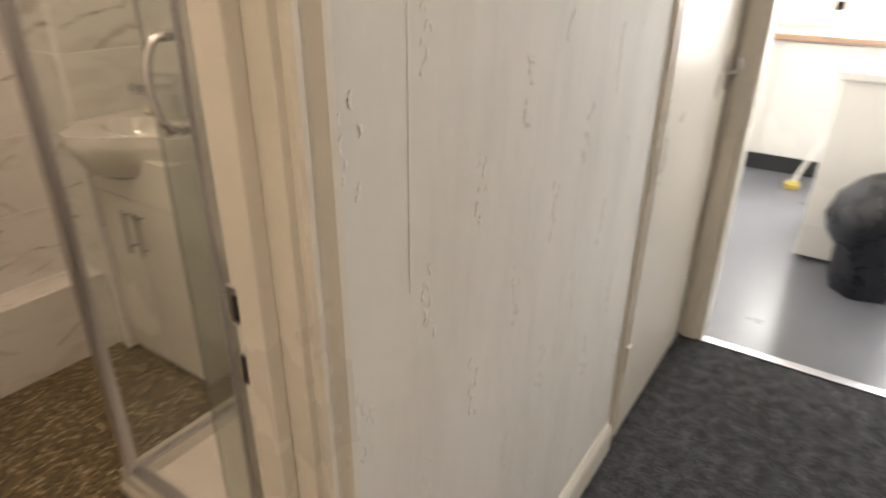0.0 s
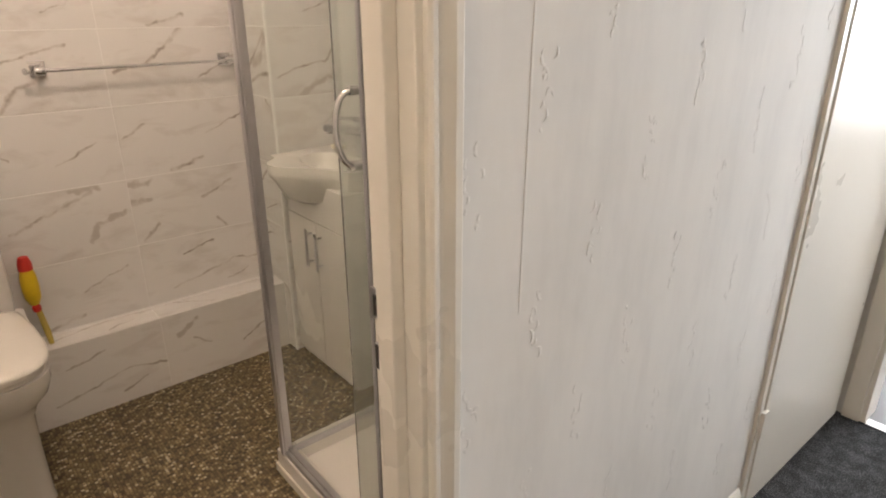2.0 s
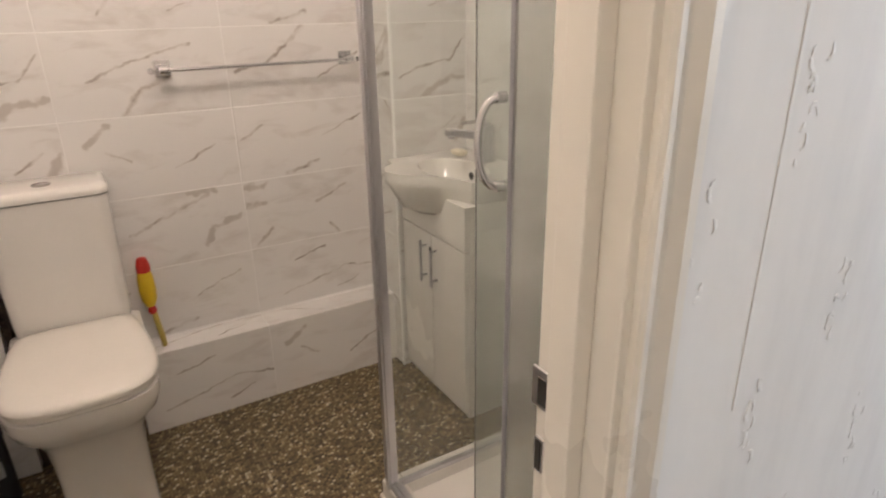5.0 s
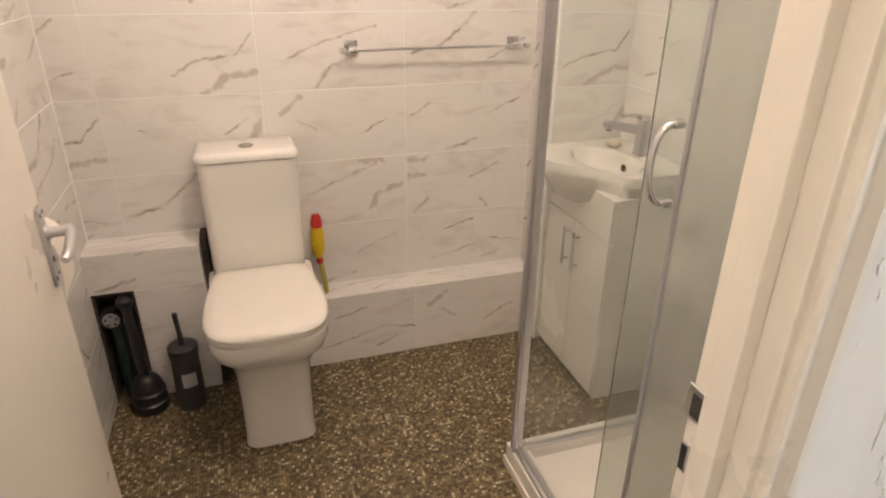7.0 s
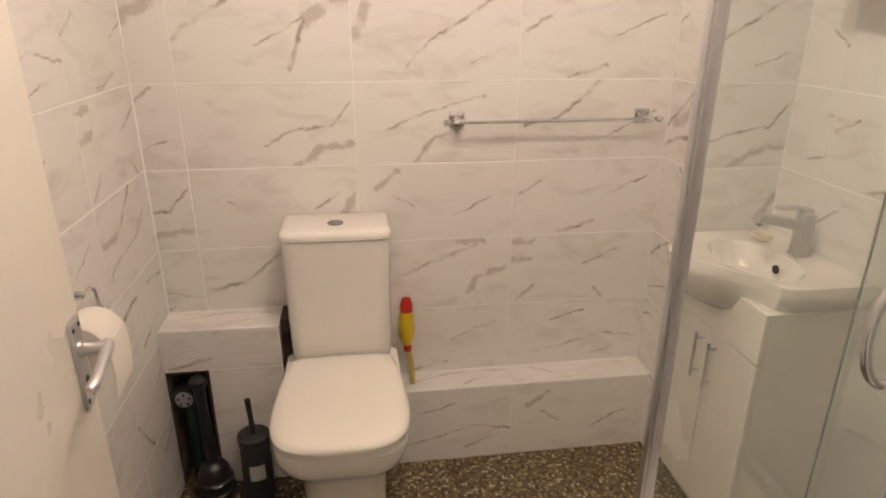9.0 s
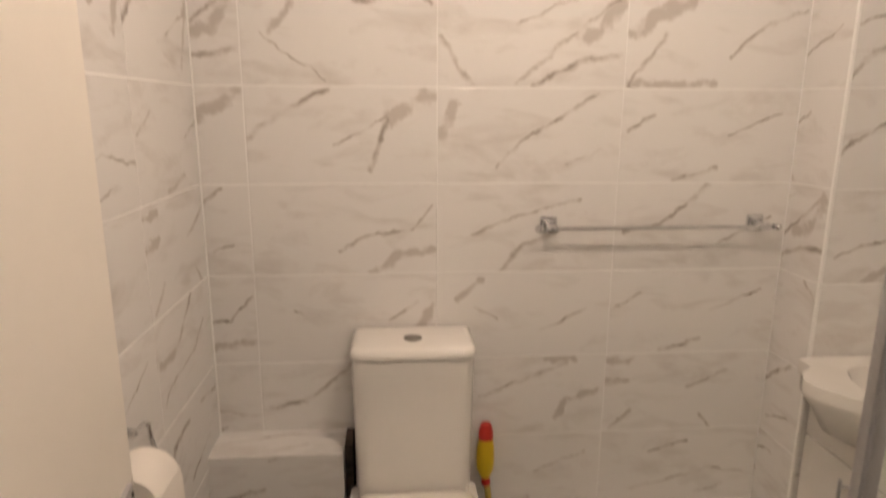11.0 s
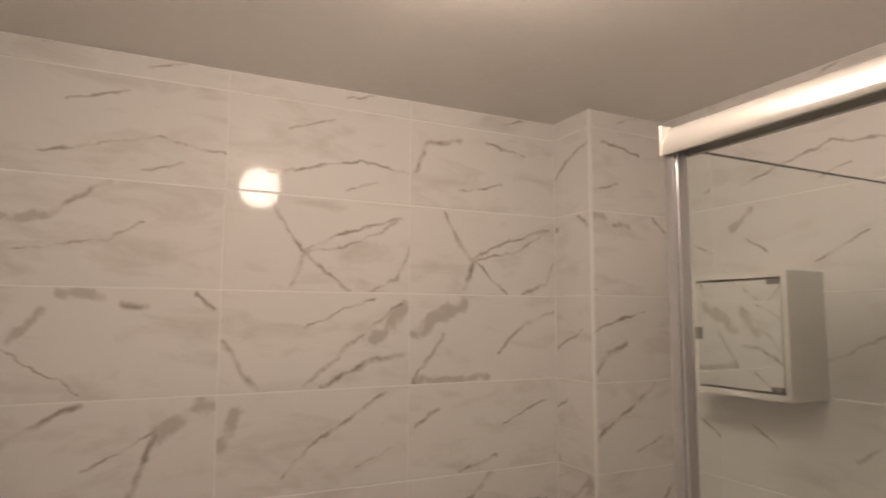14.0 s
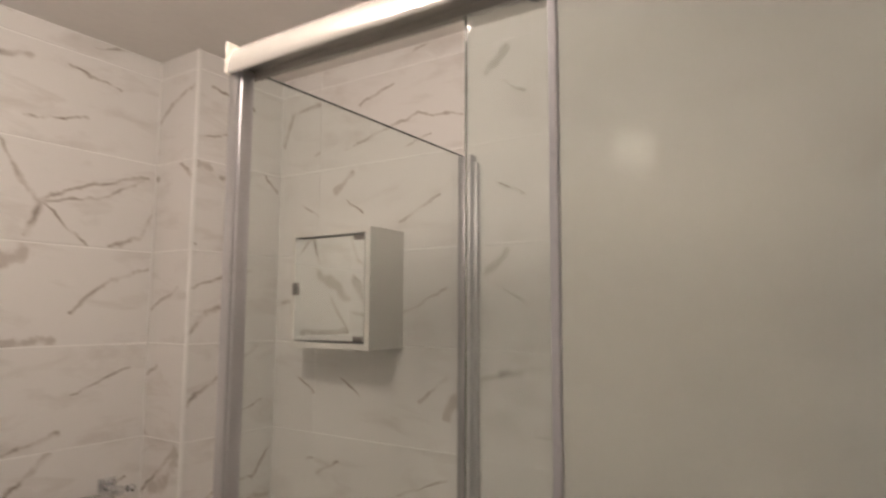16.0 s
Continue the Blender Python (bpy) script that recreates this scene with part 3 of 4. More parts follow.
# kitchen doorway lining
kframe = thing("door_frame_2", (KX, KD1, 0), "white gloss lining of the kitchen doorway", "door frame")
tagged(kframe, kind="structure")
part("jamb", box(KX - 0.006, KX + 0.106, KD1 - 0.028, KD1, 0, KDH, 0.003), GLOSS, kframe)
part("jamb", box(KX - 0.006, KX + 0.106, KD0, KD0 + 0.028, 0, KDH, 0.003), GLOSS, kframe)
part("head", box(KX - 0.006, KX + 0.106, KD0 + 0.028, KD1 - 0.028, KDH - 0.028, KDH, 0.003), GLOSS, kframe)
part("architrave", box(KX - 0.018, KX, KD1 - 0.012, KD1 + 0.045, 0, KDH + 0.05, 0.005), GLOSS, kframe)
part("architrave", box(KX - 0.018, KX, KD0 - 0.045, KD0 + 0.012, 0, KDH + 0.05, 0.005), GLOSS, kframe)
part("threshold", box(KX - 0.012, KX + 0.03, KD0 + 0.03, KD1 - 0.03, 0.0, 0.005, 0.002), SATIN, kframe, "thin metal threshold strip")


# ---- toilet ----
def seat_outline(cx, w, yf, yb, wb, z, n=40):
    """Rounded-square outline: widest two thirds of the way forward, narrower (wb) at the back edge yb."""
    out = []
    ym = yf + 0.42 * (yb - yf)
    for k in range(n + 1):
        a = math.pi * k / n
        c, q = math.cos(a), math.sin(a)
        out.append((cx + w * math.copysign(abs(c) ** 0.62, c), ym - (ym - yf) * q ** 0.62, z))
    for f in (0.35, 0.7, 0.93):
        out.append((cx - w + (w - wb) * f ** 1.6, ym + (yb - ym) * f, z))
    out += [(cx - wb + 0.02, yb, z), (cx, yb + 0.003, z), (cx + wb - 0.02, yb, z)]
    for f in (0.93, 0.7, 0.35):
        out.append((cx + w - (w - wb) * f ** 1.6, ym + (yb - ym) * f, z))
    return out


def make_toilet():
    cx = -0.072
    t = thing("toilet", (cx, -0.3, 0), "white close-coupled toilet with a closed square lid", "toilet")
    # pan with pedestal
    rows = [(0.0, 0.115, -0.515, 0.045), (0.03, 0.112, -0.510, 0.045), (0.18, 0.112, -0.514, 0.05), (0.30, 0.117, -0.535, 0.06), (0.355, 0.135, -0.575, 0.07), (0.395, 0.162, -0.615, 0.085), (0.438, 0.174, -0.633, 0.09), (0.465, 0.174, -0.633, 0.09)]
    part("pan", loft([rrect(cx - w, cx + w, y, -0.10, r, z, 8, 0.02) for z, w, y, r in rows]), CERAMIC, t, smooth=True)
    part("seat", loft([seat_outline(cx, w, y, -0.205, w - 0.03, z) for z, w, y in ((0.466, 0.170, -0.628), (0.468, 0.176, -0.636), (0.477, 0.176, -0.636), (0.479, 0.172, -0.632))]), SEAT, t, smooth=True)
    part("lid", loft([seat_outline(cx, w, y, yb, w - 0.03, z) for z, w, y, yb in (
        (0.4805, 0.175, -0.634, -0.201), (0.483, 0.182, -0.643, -0.198), (0.494, 0.184, -0.645, -0.198), (0.502, 0.181, -0.641, -0.200), (0.508, 0.172, -0.630, -0.205), (0.513, 0.150, -0.600, -0.22), (0.516, 0.10, -0.54, -0.26))]), SEAT, t, smooth=True)
    rows = [(0.4655, 0.125, -0.185), (0.480, 0.15, -0.190), (0.52, 0.1535, -0.192), (0.70, 0.156, -0.194), (0.876, 0.159, -0.196)]
    tank = part("cistern", loft([rrect(cx - w, cx + w, y, -0.012, 0.035, z, 8, 0.012) for z, w, y in rows]), CERAMIC, t, smooth=True)
    part("cistern_lid", loft([rrect(cx - w, cx + w, y, yb, 0.04, z, 8, 0.015) for z, w, y, yb in (
        (0.8780, 0.159, -0.196, -0.010), (0.880, 0.163, -0.200, -0.008), (0.890, 0.1635, -0.201, -0.008), (0.899, 0.161, -0.198, -0.009), (0.905, 0.155, -0.192, -0.013), (0.908, 0.145, -0.181, -0.024))]), CERAMIC, t, smooth=True)
    part("flush_button", lathe([(0.0005, 0), (0.024, 0), (0.024, 0.003), (0.020, 0.0045), (0.0195, 0.0035), (0.0005, 0.0035)], (cx, -0.118, 0.9075), 28), BUTTON, t, "chrome dual flush button", smooth=True)
    for s in (-1, 1):
        part("hinge", lathe([(0.001, 0), (0.011, 0), (0.011, 0.016), (0.006, 0.019), (0.001, 0.019)], (cx + s * 0.075, -0.215, 0.463), 16), CHROME, t)
    return t


make_toilet()


# ---- shower ----
SX, SY = 0.602, -0.812           # tray's outer corner
tray = thing("shower_tray", (SX, SY, 0), "white low-profile shower tray with raised rim", "shower tray")
TH = 0.085
part("rim", joined(box(SX, SX + 0.055, YF + 0.0, SY, 0, TH, 0.006), box(SX + 0.055, XR, SY - 0.055, SY, 0, TH, 0.006),
     box(SX + 0.055, XR, YF, YF + 0.04, 0, TH, 0.006), box(XR - 0.04, XR, YF + 0.04, SY - 0.055, 0, TH, 0.006)), TRAY, tray)
part("base", box(SX + 0.05, XR - 0.035, YF + 0.035, SY - 0.05, 0, 0.045), TRAY, tray)
part("drain", lathe([(0.001, 0), (0.045, 0), (0.045, 0.004), (0.03, 0.007), (0.001, 0.007)], (0.95, -1.28, 0.045), 28), CHROME, tray, "chrome drain cover", smooth=True)
part("edge_trim", joined(box(SX - 0.006, SX + 0.001, YF, SY + 0.006, 0, 0.03, 0.002), box(SX - 0.006, XR, SY - 0.001, SY + 0.006, 0, 0.03, 0.002)), GLOSS, tray, "white sealing trim")

PY = -0.858                      # side panel plane
RT = 2.017                       # underside of the top rail
shower = thing("shower_enclosure", (SX, PY, TH), "aluminium framed glass shower enclosure with sliding door", "shower enclosure")
part("corner_post", joined(box(SX + 0.004, SX + 0.028, PY - 0.010, PY + 0.018, TH, RT + 0.01, 0.004), box(SX - 0.002, SX + 0.006, PY - 0.006, PY + 0.014, TH, RT + 0.01, 0.002)), SATIN, shower, smooth=True)
prof = [(-0.022, 0.0), (-0.024, 0.004)] + [(-0.024 + 0.027 * (1 - math.cos(radians(a))), 0.004 + 0.046 * math.sin(radians(a))) for a in range(10, 91, 10)] + [(0.024, 0.050), (0.028, 0.046), (0.028, 0.0), (0.018, 0.0), (0.018, 0.012), (-0.016, 0.012), (-0.016, 0.0)]
part("top_rail", loft([[(SX + 0.012 + u, y, RT + v) for u, v in prof] for y in (PY + 0.008, YF + 0.001)]), RAILWHITE, shower, "pale aluminium top rail", smooth=True)
part("end_cap", box(SX - 0.013, SX + 0.041, PY + 0.008, PY + 0.012, RT - 0.001, RT + 0.051, 0.002), GLOSS, shower)
part("bottom_rail", joined(box(SX + 0.004, SX + 0.036, YF, PY - 0.010, TH, TH + 0.018, 0.003), box(SX + 0.014, SX + 0.018, YF, PY - 0.010, TH + 0.018, TH + 0.028)), SATIN, shower, smooth=True)
side = part("side_panel", box(SX + 0.024, XR - 0.020, PY - 0.003, PY + 0.003, TH + 0.010, RT + 0.012, 0.0008, 1), CLEAR, shower)
side.visible_shadow = False
part("panel_rim", box(SX + 0.026, XR - 0.022, PY - 0.0032, PY + 0.0032, RT + 0.0121, RT + 0.0145, 0.0005, 1), EDGE, side, "dark green polished glass edge")
part("side_base_rail", box(SX + 0.028, XR, PY - 0.010, PY + 0.010, TH, TH + 0.014, 0.002), SATIN, shower)
for x0, y0, y1, z1 in ((XR - 0.034, PY - 0.030, PY - 0.012, RT + 0.014), (XR - 0.030, PY - 0.0118, PY + 0.013, RT + 0.012), (XR - 0.020, PY - 0.040, PY - 0.0302, RT - 0.005)):
    part("wall_profile", box(x0, XR - 0.001, y0, y1, TH, z1, 0.004), DULLALU, shower, smooth=True)
part("front_profile", box(SX + 0.002, SX + 0.036, YF + 0.001, YF + 0.028, TH, RT, 0.004), SATIN, shower)
frost = part("fixed_panel", box(SX + 0.006, SX + 0.012, YF + 0.020, -1.385, TH + 0.018, RT + 0.01, 0.0008, 1), FROST, shower, "frosted fixed glass panel")
part("panel_edge", box(SX + 0.004, SX + 0.014, -1.392, -1.381, TH + 0.018, RT + 0.008, 0.002), SEAL, frost, "grey edge seal")
slide = part("sliding_door", box(SX + 0.022, SX + 0.028, YF + 0.030, -1.266, TH + 0.022, RT - 0.004, 0.0008, 1), HAZY, shower, "clear sliding glass door pushed open")
slide.visible_shadow = False
part("panel_rim", box(SX + 0.0218, SX + 0.0282, -1.2659, -1.2640, TH + 0.022, RT - 0.004, 0.0005, 1), EDGE, slide, "dark green polished glass edge")
for y in (-1.362, -1.66):
    part("roller", lathe([(0.001, 0), (0.017, 0), (0.017, 0.009), (0.001, 0.009)], (SX + 0.013, y, RT + 0.003), 20, "x"), BLACK, slide)
hz0, hz1 = 1.085, 1.226
for zz in (hz0, hz1):
    part("handle_fixing", lathe([(0.001, -0.012), (0.009, -0.012), (0.009, 0.006), (0.001, 0.006)], (SX + 0.016, -1.347, zz), 16, "x"), CHROME, slide, smooth=True)
pts = []
for k in range(13):
    a = math.pi * k / 12
    pts.append((SX + 0.012 - 0.034 * math.sin(a) ** 0.7, -1.347 + 0.010 * math.sin(a), (hz0 + hz1) / 2 - 0.5 * (hz1 - hz0) * math.cos(a)))
part("handle", tube(pts, 0.0065, 14), CHROME, slide, "chrome bow handle", smooth=True)


# ---- basin and vanity ----
VX, VY0, VY1 = 1.015, -0.612, -0.185
vanity = thing("vanity_unit", (VX, VY0, 0), "white two-door vanity unit under the basin", "vanity unit")
part("carcass", box(VX + 0.018, XR - 0.002, VY0, VY1, 0.0, 0.779, 0.002), UNIT, vanity)
part("apron", box(VX, VX + 0.017, VY0, VY1, 0.632, 0.779, 0.002), UNIT, vanity)
for y0, y1, hy in ((VY0, (VY0 + VY1) / 2 - 0.002, (VY0 + VY1) / 2 - 0.035), ((VY0 + VY1) / 2 + 0.002, VY1, (VY0 + VY1) / 2 + 0.035)):
    d = part("door", box(VX, VX + 0.017, y0, y1, 0.03, 0.627, 0.003), UNIT, vanity)
    part("handle", joined(tube([(VX - 0.025, hy, 0.45), (VX - 0.025, hy, 0.60)], 0.005), tube([(VX, hy, 0.47), (VX - 0.025, hy, 0.47)], 0.004), tube([(VX, hy, 0.58), (VX - 0.025, hy, 0.58)], 0.004)), SATIN, d, "satin bar handle", smooth=True)


def basin_outline(s, z, inset=0.0):
    """Bow-fronted outline: straight back at the wall, canted front corners, bulging front."""
    y0, y1, xb = -0.630 + inset, -0.181 - inset, XR - 0.003 - inset
    xs, xf = 1.045 + inset, 0.885 + inset
    mid = (y0 + y1) / 2
    pts = [(xb, y1), (xb, mid + 0.12), (xb, mid), (xb, mid - 0.12), (xb, y0), (xs + 0.14, y0), (xs + 0.07, y0), (xs + 0.02, y0 + 0.004), (xs - 0.003, y0 + 0.022)]
    for k in range(1, 10):
        f = k / 10
        pts.append((xs + (xf - xs) * (1 - abs(2 * f ** 1.8 - 1) ** 1.9), y0 + 0.022 + (y1 - y0 - 0.044) * f))
    pts += [(xs - 0.085, y1 - 0.012), (xs - 0.05, y1 - 0.003), (xs + 0.07, y1), (xs + 0.14, y1)]
    cx, cy = 1.15, mid
    return [(cx + (x - cx) * s, cy + (y - cy) * s, z) for x, y in pts]


def bowl_ring(s, z):
    cx, cy = 1.105, -0.400
    ref = basin_outline(1, 0)
    out = []
    for x, y, _ in ref:
        a = math.atan2(y - cy, x - cx)
        out.append((cx + 0.105 * s * math.cos(a), cy + 0.165 * s * math.sin(a), z))
    return out


basin = thing("washbasin", (1.15, -0.43, 0.787), "white ceramic bow-fronted washbasin on the vanity", "basin")
part("bowl", loft([[(max(x, 0.965), y, z) for x, y, z in basin_outline(0.62, 0.700)], [(max(x, 0.935), y, z) for x, y, z in basin_outline(0.80, 0.722)], basin_outline(0.93, 0.789), basin_outline(0.997, 0.812), basin_outline(1.0, 0.824), basin_outline(1.0, 0.842), basin_outline(0.997, 0.850),
      basin_outline(0.95, 0.850), bowl_ring(1.0, 0.844), bowl_ring(0.93, 0.827), bowl_ring(0.78, 0.777), bowl_ring(0.5, 0.747), bowl_ring(0.18, 0.740)]), CERAMIC, basin, smooth=True)
part("overflow", lathe([(0.001, 0), (0.013, 0), (0.013, -0.004), (0.009, -0.004), (0.008, -0.002), (0.001, -0.002)], (1.180, -0.400, 0.806), 20, "x"), DARK, basin, "overflow hole")
part("plug", lathe([(0.001, 0), (0.022, 0), (0.02, 0.004), (0.001, 0.006)], (1.105, -0.400, 0.740), 20), CHROME, basin, smooth=True)
tap = thing("mixer_tap", (1.240, -0.400, 0.850), "square-bodied chrome basin mixer tap", "tap")
part("body", loft([rrect(1.240 - w, 1.240 + w, -0.400 - w, -0.400 + w, 0.006, z, 4) for z, w in ((0.850, 0.024), (0.854, 0.024), (0.858, 0.021), (0.967, 0.020), (0.974, 0.018))]), SATIN, tap, smooth=True)
part("spout", loft([[(x, -0.400 + a * 0.017, z + b) for a, b in ((-1, -h), (1, -h), (1, h), (-1, h))] for x, z, h in ((1.228, 0.937, 0.015), (1.138, 0.957, 0.012), (1.096, 0.965, 0.010), (1.086, 0.962, 0.009))]), SATIN, tap)
part("spout_end", lathe([(0.001, 0), (0.011, 0), (0.011, 0.012), (0.001, 0.012)], (1.100, -0.400, 0.944), 18), CHROME, tap)
part("lever", joined(box(1.206, 1.248, -0.418, -0.382, 0.976, 0.988, 0.003), box(1.143, 1.213, -0.412, -0.388, 0.986, 0.995, 0.003)), CHROME, tap)
soap = single("soap_bar", loft([rrect(1.215 - w, 1.215 + w, -0.262 - 0.034 * k, -0.262 + 0.034 * k, 0.018 * k, z, 6) for z, w, k in ((0.850, 0.018, 0.8), (0.857, 0.024, 1.0), (0.865, 0.022, 0.95), (0.869, 0.014, 0.6))]), SOAP, (1.215, -0.262, 0.850), "small cream soap bar on the basin rim", "soap", smooth=True)

for ob in (basin, tap, soap):
    ob.location.z += 0.004

# ---- mirrored cabinet ----
cab = thing("mirror_cabinet", (XR, -0.52, 1.553), "small white wall cabinet with a mirrored door", "cabinet")
CX0, CY0, CY1, CZ0, CZ1 = 1.158, -0.660, -0.385, 1.553, 1.858
part("carcass", joined(box(CX0 + 0.004, XR - 0.001, CY0, CY0 + 0.015, CZ0, CZ1, 0.001), box(CX0 + 0.004, XR - 0.001, CY1 - 0.015, CY1, CZ0, CZ1, 0.001), box(CX0 + 0.004, XR - 0.001, CY0 + 0.015, CY1 - 0.015, CZ0, CZ0 + 0.015, 0.001),
     box(CX0 + 0.004, XR - 0.001, CY0 + 0.015, CY1 - 0.015, CZ1 - 0.015, CZ1, 0.001), box(XR - 0.008, XR - 0.002, CY0 + 0.015, CY1 - 0.015, CZ0 + 0.015, CZ1 - 0.015)), UNIT, cab)
md = part("mirror_door", box(CX0 + 0.006, CX0 + 0.011, CY0 + 0.018, CY1 - 0.006, CZ0 + 0.020, CZ1 - 0.020, 0.0006, 1), MIRROR, cab, "mirror glass door")
for z in (CZ0 + 0.020, CZ1 - 0.032):
    part("hinge", box(CX0 + 0.001, CX0 + 0.012, CY0 + 0.020, CY0 + 0.050, z, z + 0.012, 0.001), GUN, md)
part("knob", box(CX0, CX0 + 0.013, CY1 - 0.026, CY1 - 0.010, 1.690, 1.722, 0.002), GUN, md, "dull metal clip knob")

# ---- towel rail ----
rail = thing("towel_rail", (0.6, 0, 1.2), "chrome wall-mounted towel rail with square mounts", "towel rail")
for x in (0.308, 0.905):
    mt = part("mount", joined(box(x - 0.023, x + 0.023, -0.009, 0.0, 1.168, 1.214, 0.002), box(x - 0.016, x + 0.016, -0.014, -0.009, 1.175, 1.207, 0.002)), CHROME, rail)
    part("arm", joined(tube([(x, -0.012, 1.191), (x, -0.052, 1.189)], [0.010, 0.008]), lathe([(0.001, -0.016), (0.012, -0.014), (0.013, 0.0), (0.012, 0.014), (0.001, 0.016)], (x, -0.055, 1.188), 16, "x")), CHROME, mt, smooth=True)
part("bar", tube([(0.295, -0.055, 1.188), (0.600, -0.055, 1.188), (0.918, -0.055, 1.188)], 0.0055), CHROME, rail, smooth=True)
for x, s in ((0.282, -1), (0.931, 1)):
    part("finial", lathe([(0.001, 0), (0.009, 0), (0.007, s * 0.006), (0.011, s * 0.012), (0.007, s * 0.020), (0.001, s * 0.022)], (x, -0.055, 1.188), 16, "x"), CHROME, rail, smooth=True)

# ---- toilet roll and holder ----
holder = thing("toilet_roll_holder", (XL, -0.63, 0.95), "chrome toilet roll holder on the tiled wall", "toilet roll holder")
part("mount", joined(box(XL, XL + 0.009, -0.675, -0.629, 0.925, 0.971, 0.002), box(XL + 0.009, XL + 0.014, -0.668, -0.636, 0.932, 0.964, 0.002)), CHROME, holder)
part("arm", tube([(XL + 0.012, -0.652, 0.948), (XL + 0.040, -0.652, 0.950), (XL + 0.055, -0.650, 0.948)], [0.009, 0.010, 0.008]), CHROME, holder, smooth=True)
RX, RZ = -0.553, 0.872
hook = [(XL + 0.055, -0.650, 0.948), (XL + 0.060, -0.625, 0.955), (XL + 0.061, -0.610, 0.945), (XL + 0.062, -0.606, 0.915), (RX, -0.612, RZ + 0.016), (RX, -0.64, RZ + 0.012), (RX, -0.70, RZ + 0.012), (RX, -0.775, RZ + 0.012)]
part("hook", tube(hook, 0.0042, 12), CHROME, holder, smooth=True)
roll = thing("toilet_roll", (RX, -0.7, RZ), "white toilet roll with a loose hanging sheet", "toilet roll")
part("paper", lathe([(0.021, -0.05), (0.053, -0.05), (0.055, -0.047), (0.055, 0.047), (0.053, 0.05), (0.021, 0.05), (0.021, -0.05)], (RX, -0.705, RZ), 40, "y"), TISSUE, roll, smooth=True)
part("core", lathe([(0.0195, -0.049), (0.021, -0.0495), (0.021, 0.0495), (0.0195, 0.049), (0.0195, -0.049)], (RX, -0.705, RZ), 28, "y"), CARD, roll, smooth=True)
sheet = [(RX + 0.053, RZ + 0.015), (RX + 0.0565, RZ - 0.01), (RX + 0.057, RZ - 0.05), (RX + 0.054, RZ - 0.085), (RX + 0.050, RZ - 0.115)]
part("sheet", loft([[(x, -0.754, z), (x, -0.656, z + (0.012 if i == 4 else 0)), (x + 0.0012, -0.656, z + (0.012 if i == 4 else 0)), (x + 0.0012, -0.754, z)] for i, (x, z) in enumerate(sheet)]), TISSUE, roll, smooth=True)

# ---- extractor fan ----
FY0, FY1, FZ0, FZ1, FX = -0.222, -0.102, 2.190, 2.322, XL + 0.105
fan = thing("extractor_fan", (XL, -0.17, FZ0), "white box extractor fan high on the tiled wall", "extractor fan")
part("housing", box(XL, FX, FY0, FY1, FZ0 + 0.008, FZ1, 0.012, 3), UNIT, fan, smooth=True)
part("back_plate", box(XL, XL + 0.012, FY0 - 0.012, FY1 + 0.012, FZ0 - 0.006, FZ1 + 0.012, 0.003), UNIT, fan)
gr = part("grille", box(XL + 0.012, FX - 0.008, FY0 + 0.008, FY1 - 0.008, FZ0 - 0.002, FZ0 + 0.008), DARK, fan, "dark intake grille")
for k in range(7):
    y = FY0 + 0.014 + k * 0.0145
    part("slat", box(XL + 0.012, FX - 0.012, y, y + 0.007, FZ0 - 0.006, FZ0 - 0.002), UNIT, gr)
part("indicator", lathe([(0.001, 0), (0.008, 0), (0.008, 0.002), (0.001, 0.002)], (FX, FY1 - 0.03, FZ1 - 0.028), 16, "x"), GREYP, fan)

# ---- brushes ----
brush = thing("toilet_brush", (-0.365, -0.205, 0), "charcoal plastic toilet brush in its holder", "toilet brush")
hb = part("holder", lathe([(0.001, 0), (0.048, 0), (0.051, 0.006), (0.049, 0.02), (0.046, 0.20), (0.050, 0.225), (0.050, 0.245), (0.044, 0.250), (0.001, 0.252)], (-0.365, -0.205, 0), 28), GREYP, brush, smooth=True)
part("print", loft([[(-0.365 + 0.0497 * math.sin(a), -0.205 - 0.0497 * math.cos(a), z) for z in (0.10, 0.155)] + [(-0.365 + 0.0487 * math.sin(a), -0.205 - 0.0487 * math.cos(a), z) for z in (0.155, 0.10)] for a in (-0.3, 0.0, 0.35, 0.7)]), LABEL, hb, "worn pale print")
part("handle", tube([(-0.365, -0.205, 0.248), (-0.367, -0.204, 0.30), (-0.371, -0.202, 0.372)], [0.011, 0.008, 0.009], 12), BLACK, brush, smooth=True)

plunger = thing("plunger", (-0.505, -0.185, 0), "black rubber plunger with a bulbous handle", "plunger")
part("cup", lathe([(0.060, 0.0), (0.062, 0.006), (0.062, 0.034), (0.055, 0.040), (0.058, 0.052), (0.057, 0.074), (0.050, 0.080), (0.051, 0.096), (0.040, 0.122), (0.024, 0.138), (0.001, 0.142)], (-0.505, -0.185, 0), 28), BLACK, plunger, smooth=True)
part("shaft", tube([(-0.505, -0.185, 0.12), (-0.512, -0.170, 0.22), (-0.516, -0.165, 0.30), (-0.522, -0.155, 0.40)], [0.017, 0.019, 0.015, 0.017], 14), BLACK, plunger, smooth=True)
part("knob", lathe([(0.001, 0), (0.018, 0.004), (0.027, 0.018), (0.026, 0.034), (0.012, 0.047), (0.001, 0.049)], (-0.523, -0.153, 0.39), 20), BLACK, plunger, smooth=True)

